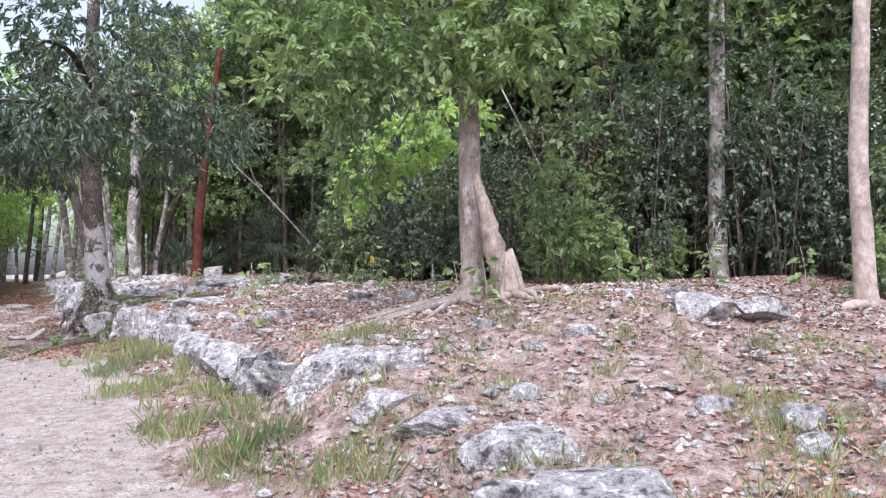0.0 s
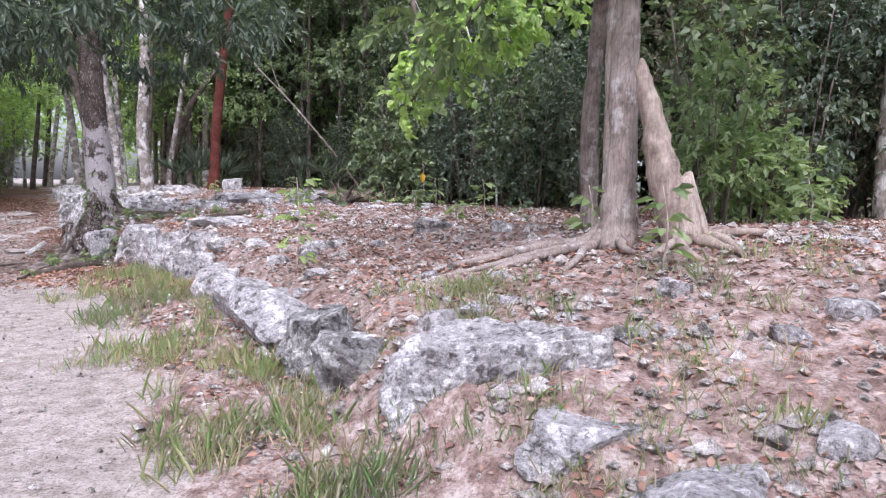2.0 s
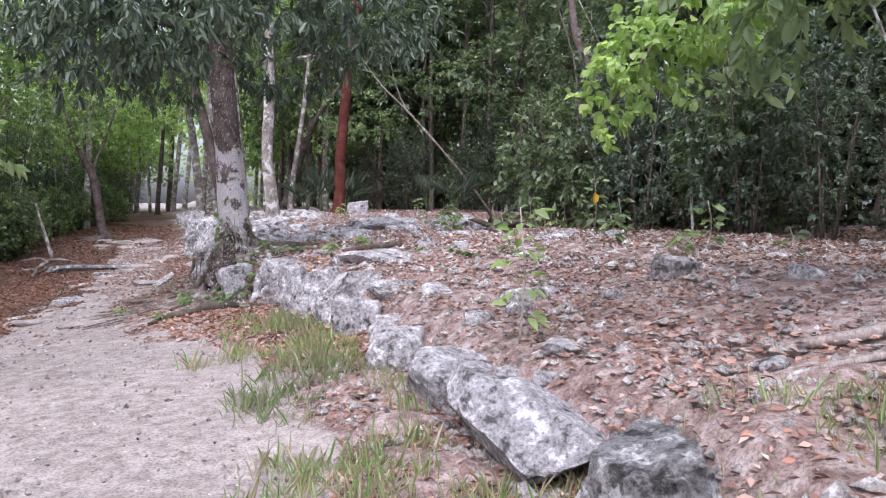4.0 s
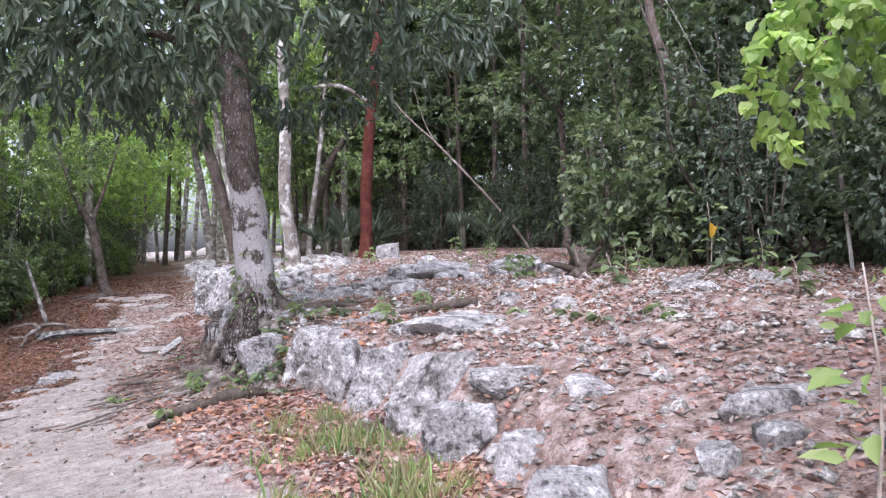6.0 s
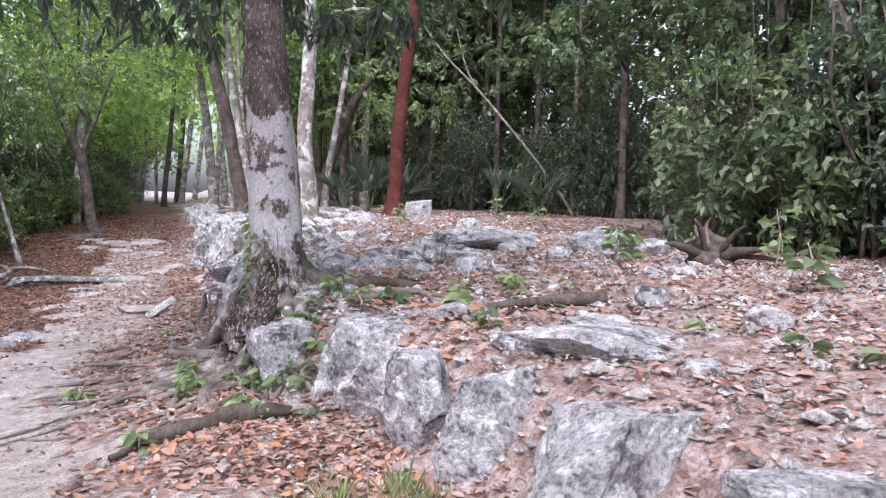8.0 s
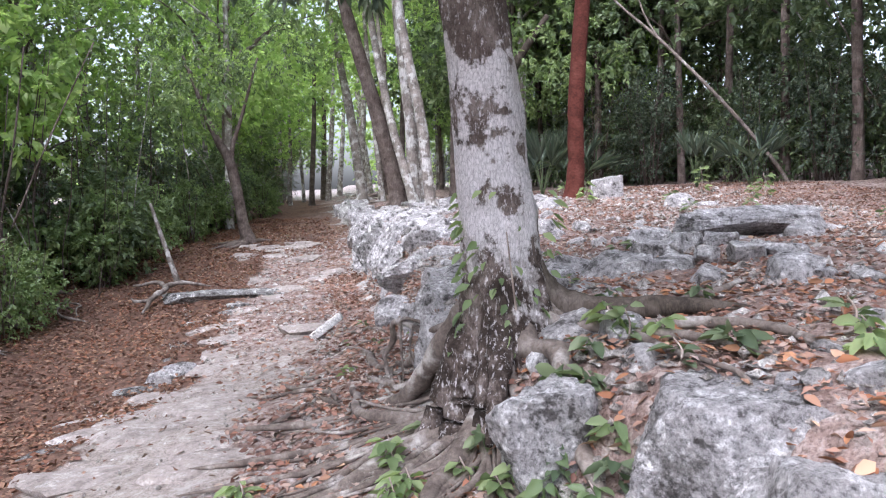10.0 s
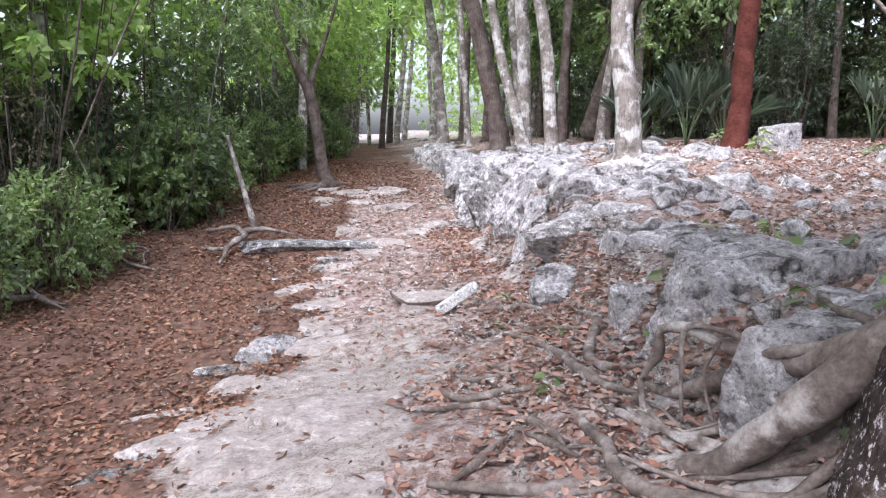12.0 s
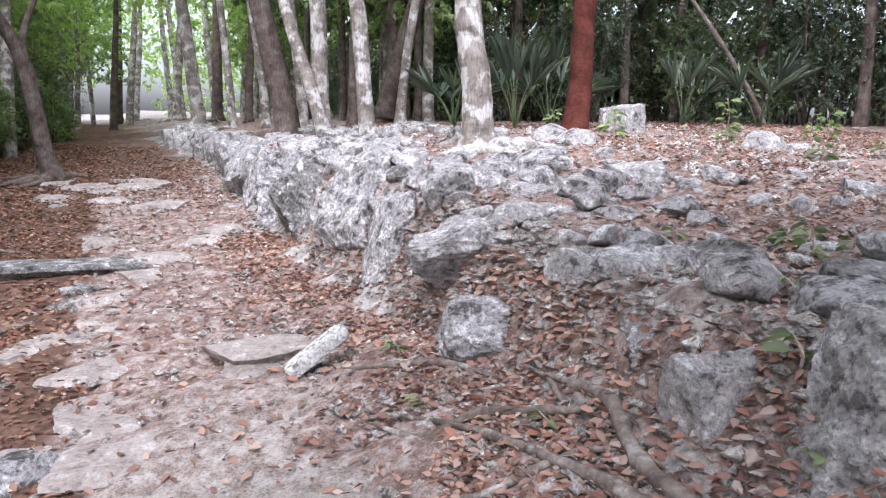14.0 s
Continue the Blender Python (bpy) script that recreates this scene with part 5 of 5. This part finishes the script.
limb(iv, "stem", [(-7.35, 13.62, 0.7), (-7.4, 13.63, 1.1), (-7.45, 13.65, 1.5)], [0.008, 0.007, 0.004], DEADWOOD, 5, 3)


def palm(x, y, n, ln):
    t = thing("fan_palm", "low spiky blue-green fan palm beside a red trunk", "palm", "fan palms")
    z = gz(x, y)
    c, w, s = [], [], []
    for i in range(n):
        a = i * 2.39
        e = R.uniform(0.3, 1.2)
        hx, hy, hz = x + math.cos(a) * ln * 0.45 * math.cos(e), y + math.sin(a) * ln * 0.45 * math.cos(e), z + 0.3 + ln * 0.5 * math.sin(e)
        limb(t, "stalk", [(x, y, z), (0.5 * (x + hx), 0.5 * (y + hy), z + 0.2 + ln * 0.3 * math.sin(e)), (hx, hy, hz)], [0.012, 0.009, 0.006], LEAF_MID, 5, 2)
        for j in range(17):
            b = a + (j - 8) * 0.16
            c.append((hx, hy, hz))
            w.append((math.cos(b) * math.cos(e), math.sin(b) * math.cos(e), math.sin(e) + 0.12 * abs(j - 8) * R.uniform(0.2, 0.8)))
    part("fronds", leaves_mesh("fronds", c, w, 0.6 * ln, LEAF_DARK, RNG, 0.06, 0.1, 0.15), t)


palm(-9.9, 23.4, 8, 0.9)
palm(-9.4, 24.0, 8, 0.95)
palm(-10.9, 24.6, 7, 0.85)
palm(-7.2, 25.2, 7, 0.8)
palm(-6.2, 24.6, 6, 0.9)

# ---- forest ----
def forest_tree(seed, tall, mat, bark, leafy, size, wide):
    t = thing("forest_tree", "forest tree with a slender trunk and leafy crown", "tree", "forest trees")
    lx = R.uniform(-0.5, 0.5)
    limb(t, "trunk", [(0, 0, -0.3), (0.05, 0, 0.8), (lx * 0.5, 0.1, tall * 0.45), (lx, 0, tall)], [0.13, 0.095, 0.075, 0.03], bark, 8, 4, 0.14)
    blobs = []
    for i in range(6):
        a, z = i * 2.4 + seed, tall * (0.34 + 0.62 * i / 5)
        r = wide * (0.5 + 0.4 * math.sin(i * 1.7 + seed) ** 2)
        limb(t, "limb", [(lx * 0.6, 0.05, z * 0.85), (math.cos(a) * r * 0.5, math.sin(a) * r * 0.5, z), (math.cos(a) * r, math.sin(a) * r, z + 0.2)], [0.035, 0.022, 0.008], bark, 5, 2)
        blobs.append((math.cos(a) * r * 0.8, math.sin(a) * r * 0.8, z, wide * 0.62, wide * 0.62, wide * 0.4))
    foliage(t, blobs, leafy, 11, 0.34, size * 0.85, mat, 0.08, 0.62, simple=True)
    return t


def bush(seed, mat, size, leafy, tall, wide, width=0.42):
    t = thing("understory_shrub", "leafy understory shrub at the forest's edge", "shrub", "understory shrubs")
    for i in range(5):
        a = i * 1.3 + seed
        limb(t, "stem", [(0.1 * math.cos(a), 0.1 * math.sin(a), -0.1), (0.3 * wide * math.cos(a), 0.3 * wide * math.sin(a), tall * 0.5), (0.5 * wide * math.cos(a), 0.5 * wide * math.sin(a), tall * 0.95)], [0.018, 0.012, 0.004], BARK_BROWN, 5, 2)
    foliage(t, [(0, 0, tall * 0.6, wide * 0.8, wide * 0.8, tall * 0.45), (0.3 * wide, 0.2, tall * 0.3, wide * 0.6, wide * 0.6, tall * 0.3), (-0.3 * wide, -0.2, tall * 0.8, wide * 0.5, wide * 0.5, tall * 0.25)], leafy, 8, 0.26, size * 0.88, mat, 0.05, width * 1.35, simple=True)
    return t


def plant(makers, spots, lo=0.85, hi=1.2):
    """Each spot gets one of the plants: the first of each kind is moved there, the others are copies."""
    used = set()
    for i, (x, y) in enumerate(spots):
        m = makers[R.randrange(len(makers))]
        k = R.uniform(lo, hi)
        place = pose(x, y, gz(x, y), 0, 0, R.uniform(0, 360)) @ Matrix.Diagonal((k, k, k * R.uniform(0.9, 1.15), 1))
        if m.name in used:
            o = copy_thing(m, Matrix.Identity(4))
            o.matrix_basis = place
        else:
            used.add(m.name)
            m.matrix_basis = place
    for m in makers:
        if m.name not in used:
            x, y = spots[0]
            m.matrix_basis = pose(x + 1, y + 6, gz(x + 1, y + 6))


def along(line, count, spread_in, spread_out):
    """Spots scattered beside a line of points, to its right."""
    p = np.array(line, float)
    seg = np.hypot(*(p[1:] - p[:-1]).T)
    cum = np.concatenate([[0], np.cumsum(seg)])
    out = []
    for i in range(count):
        s = cum[-1] * (i + R.random()) / count
        x, y = np.interp(s, cum, p[:, 0]), np.interp(s, cum, p[:, 1])
        j = min(len(seg) - 1, int(np.searchsorted(cum, s) - 1)) if s > 0 else 0
        u = (p[j + 1] - p[j]) / seg[j]
        o = R.uniform(spread_in, spread_out)
        out.append((float(x + u[1] * o), float(y - u[0] * o)))
    return out


RIGHT_EDGE = [(9.0, 3.0), (5.6, 7.6), (2.6, 8.9), (0.9, 9.6), (0.2, 11.6), (-1.6, 13.6), (-3.6, 15.6), (-4.6, 19.0), (-4.6, 24.0), (-7.0, 26.6), (-11.0, 28.4), (-14.0, 33.0), (-19.0, 41.0), (-26.0, 52.0)]
LEFT_EDGE = [(-36.0, 52.0), (-27.0, 41.0), (-22.5, 32.0), (-20.2, 27.0), (-18.6, 22.5), (-16.8, 19.4), (-15.6, 16.0), (-14.8, 11.6), (-13.0, 8.0), (-10.0, 2.0), (-7.0, -4.0), (0.0, -7.0), (7.0, -4.0), (9.0, 3.0)]
shrubs = [bush(1, LEAF_FRESH, 0.11, 230, 1.7, 0.8), bush(2, LEAF_MID, 0.14, 240, 2.0, 0.9), bush(3, LEAF_FRESH, 0.13, 150, 1.3, 0.7, 0.5), bush(4, LEAF_DARK, 0.09, 330, 2.6, 1.0), bush(5, LEAF_OLIVE, 0.08, 240, 2.2, 0.9, 0.3)]
trees = [forest_tree(1, 7.0, LEAF_MID, BARK_BROWN, 400, 0.15, 1.7), forest_tree(2, 8.5, LEAF_MID, BARK_BROWN, 420, 0.16, 1.9), forest_tree(3, 6.0, LEAF_MID, BARK_BROWN, 380, 0.15, 1.6), forest_tree(4, 7.5, LEAF_FRESH, BARK_GREY, 380, 0.14, 1.7)]
# the lime one carries the far canopy's backlight as leaf colour
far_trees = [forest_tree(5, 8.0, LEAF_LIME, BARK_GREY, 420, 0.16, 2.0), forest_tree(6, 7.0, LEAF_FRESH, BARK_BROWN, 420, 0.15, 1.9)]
fresh_spots = [(0.95, 8.6), (1.35, 8.8), (4.7, 8.4)] + along(LEFT_EDGE[2:8], 46, 0.1, 1.9) + along(RIGHT_EDGE[:4], 3, 0.8, 2)
plant([shrubs[0], shrubs[2]], fresh_spots, 0.55, 0.95)
plant([shrubs[1], shrubs[3], shrubs[4]], along(RIGHT_EDGE[:11], 72, 0.9, 3.5) + along(RIGHT_EDGE[9:], 26, 0.5, 4) + along(LEFT_EDGE[2:8], 26, 0.3, 2.4) + along(LEFT_EDGE[:3], 10, 0.5, 3) + along(LEFT_EDGE[7:], 22, 1, 3))
plant(trees[:3], along(RIGHT_EDGE[:9], 30, 2.4, 6.5) + along(RIGHT_EDGE[1:9], 20, 6, 11) + along(LEFT_EDGE[4:8], 8, 2.2, 6) + along(LEFT_EDGE[7:], 14, 2, 7))
plant([trees[3]] + far_trees, along(LEFT_EDGE[:5], 24, 0.0, 5) + along(LEFT_EDGE[4:7], 6, 1.2, 3.5) + along(RIGHT_EDGE[10:], 22, -1.5, 6) + [(3.6, 10.8)], 1.0, 1.35)

tall = [forest_tree(8, 12.0, LEAF_MID, BARK_BROWN, 420, 0.2, 2.6), forest_tree(9, 11.0, LEAF_MID, BARK_BROWN, 400, 0.19, 2.4)]
plant(tall, along(RIGHT_EDGE[6:12], 26, 0.8, 8) + along(RIGHT_EDGE[8:12], 9, 1, 5) + along(RIGHT_EDGE[10:], 8, -0.5, 5) + [(-14.5, 31.5), (-16.6, 35.5), (-18.6, 38.8), (-12.6, 30.2)] + along(RIGHT_EDGE[:7], 10, 4, 9) + along(LEFT_EDGE[3:9], 3, 5, 8), 0.9, 1.15)


def hollow_tree(seed):
    t = thing("spreading_tree", "tall tree whose high crown spreads over the path", "tree", "spreading trees")
    limb(t, "trunk", [(0, 0, -0.3), (0.05, 0.05, 1.2), (0.2, 0, 4.0), (0.5, 0.1, 7.0)], [0.16, 0.12, 0.1, 0.06], BARK_BROWN, 9, 4, 0.14)
    blobs = []
    for i in range(5):
        a = radians(-70 + 35 * i)
        r = 2.6 + 0.5 * math.sin(i * 2.1 + seed)
        limb(t, "limb", [(0.2, 0, 4.4), (math.cos(a) * r * 0.5, math.sin(a) * r * 0.5, 6.0), (math.cos(a) * r, math.sin(a) * r, 6.5)], [0.06, 0.04, 0.015], BARK_BROWN, 6, 3)
        blobs += [(math.cos(a) * r, math.sin(a) * r, 6.6, 1.4, 1.4, 0.6), (math.cos(a) * r * 0.5, math.sin(a) * r * 0.5, 7.2, 1.2, 1.2, 0.6)]
    foliage(t, blobs, 190, 10, 0.45, 0.15, LEAF_FRESH, 0.1, 0.6, simple=True)
    return t


first = hollow_tree(1)
for i, (x, y) in enumerate(((-21.4, 28.0), (-15.4, 10.0))):
    spot = pose(x, y, gz(x, y), 0, 0, R.uniform(-25, 25)) @ Matrix.Scale(R.uniform(0.95, 1.1), 4)
    o = first if i == 0 else copy_thing(first, Matrix.Identity(4))
    o.matrix_basis = spot


def distant_woods():
    """The closed forest beyond what can be told apart."""
    spots = along(RIGHT_EDGE, 620, 8, 15) + along(LEFT_EDGE[2:], 420, 6, 13) + along(LEFT_EDGE[:3], 50, 4, 12)
    blobs = []
    for x, y in spots:
        blobs.append((x, y, gz(x, y) + 16 * R.random() ** 1.25, 1.4, 1.4, 1.1))
        if R.random() < 0.5:
            blobs.append((x, y, gz(x, y) + R.uniform(0.5, 2.5), 1.4, 1.4, 1.1))
    c, w = clumps(RNG, blobs, 20000, 7, 0.6, 0.1)
    me = leaves_mesh("distant_woods", c, w, 0.27, LEAF_MID, RNG, 0.62, simple=True)
    tagged(new("distant_woods", me), "dense green woods far behind the clearing", "woods", kind="stuff")


distant_woods()


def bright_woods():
    """Crowns that close over the far end of the path; lime leaf colour paints their backlit glow."""
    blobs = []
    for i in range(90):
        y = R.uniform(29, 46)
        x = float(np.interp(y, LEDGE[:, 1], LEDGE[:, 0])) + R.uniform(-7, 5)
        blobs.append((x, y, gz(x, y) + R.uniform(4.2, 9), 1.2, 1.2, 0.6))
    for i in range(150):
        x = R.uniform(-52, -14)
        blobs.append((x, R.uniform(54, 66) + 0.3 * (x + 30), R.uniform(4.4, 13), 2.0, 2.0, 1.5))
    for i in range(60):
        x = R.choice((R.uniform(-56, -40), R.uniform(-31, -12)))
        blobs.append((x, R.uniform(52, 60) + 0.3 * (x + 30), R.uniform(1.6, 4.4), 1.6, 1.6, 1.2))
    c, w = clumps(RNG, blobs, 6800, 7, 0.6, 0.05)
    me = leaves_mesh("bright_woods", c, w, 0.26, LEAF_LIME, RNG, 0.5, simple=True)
    tagged(new("bright_woods", me), "yellow-green crowns over the far end of the path, backlit glow in their leaf colour", "woods", kind="stuff")


bright_woods()

for i, (x, y) in enumerate(along(LEFT_EDGE[3:8], 30, 0.2, 2.0) + along(RIGHT_EDGE[4:10], 26, 0.8, 4)):
    t = thing("thicket_stem", "thin grey-brown stem standing in the thicket", "stem", "thin stems of the thicket")
    z, lx, ly = gz(x, y), R.uniform(-1.1, 1.1), R.uniform(-0.6, 0.6)
    r = R.uniform(0.008, 0.03)
    limb(t, "stem", [(x, y, z - 0.05), (x + lx * 0.1, y + ly * 0.2, z + 0.8), (x + lx * 0.5 + R.uniform(-0.25, 0.25), y + ly * 0.5, z + 1.7), (x + lx, y + ly, z + 2.8), (x + lx * 1.8, y + ly * 1.4, z + 4.2)], [r, r * 0.9, r * 0.7, r * 0.4], R.choice((BARK_GREY, BARK_BROWN, BARK_BROWN)), 6, 4)


# thin lianas that hang from the thicket beside the path
V = random.Random(77)
for i in range(15):
    k = V.random()
    x, y = -17.6 + 0.9 * k + V.uniform(-0.5, 0.75), 19.6 - 5.2 * k
    z, r = gz(x, y), V.uniform(0.005, 0.013)
    t = thing("liana", "thin grey woody vine hanging at the thicket's edge", "vine", "vines at the thicket's edge")
    dx, dy = V.uniform(-0.5, 0.5), V.uniform(-0.6, 0.6)
    part("stem", limb_mesh("stem", [(x, y, z - 0.03), (x + 0.3 * dx + V.uniform(-0.3, 0.3), y + 0.3 * dy + V.uniform(-0.2, 0.2), z + 0.8), (x + 0.7 * dx, y + 0.7 * dy + V.uniform(-0.15, 0.15), z + 2.0), (x + dx, y + dy, z + 3.8)], [r, r * 0.9, r * 0.8], BARK_DARK, 6, 7, 0.2, V.random() * 50), t)


def on_far_path(n):
    y = RNG.uniform(13, 27, n)
    d = RNG.uniform(-3.1, -0.5, n)
    x = np.interp(y, LEDGE[:, 1], LEDGE[:, 0]) + d * 1.2
    keep = RNG.random(n) < np.interp(y, [13, 15.5, 18, 27], [0.06, 0.12, 0.6, 0.9])
    return x[keep], y[keep]


litter("path_leaf_litter", 7000, FALLEN, on_far_path, 0.06, "russet fallen leaves scattered over the stony path")
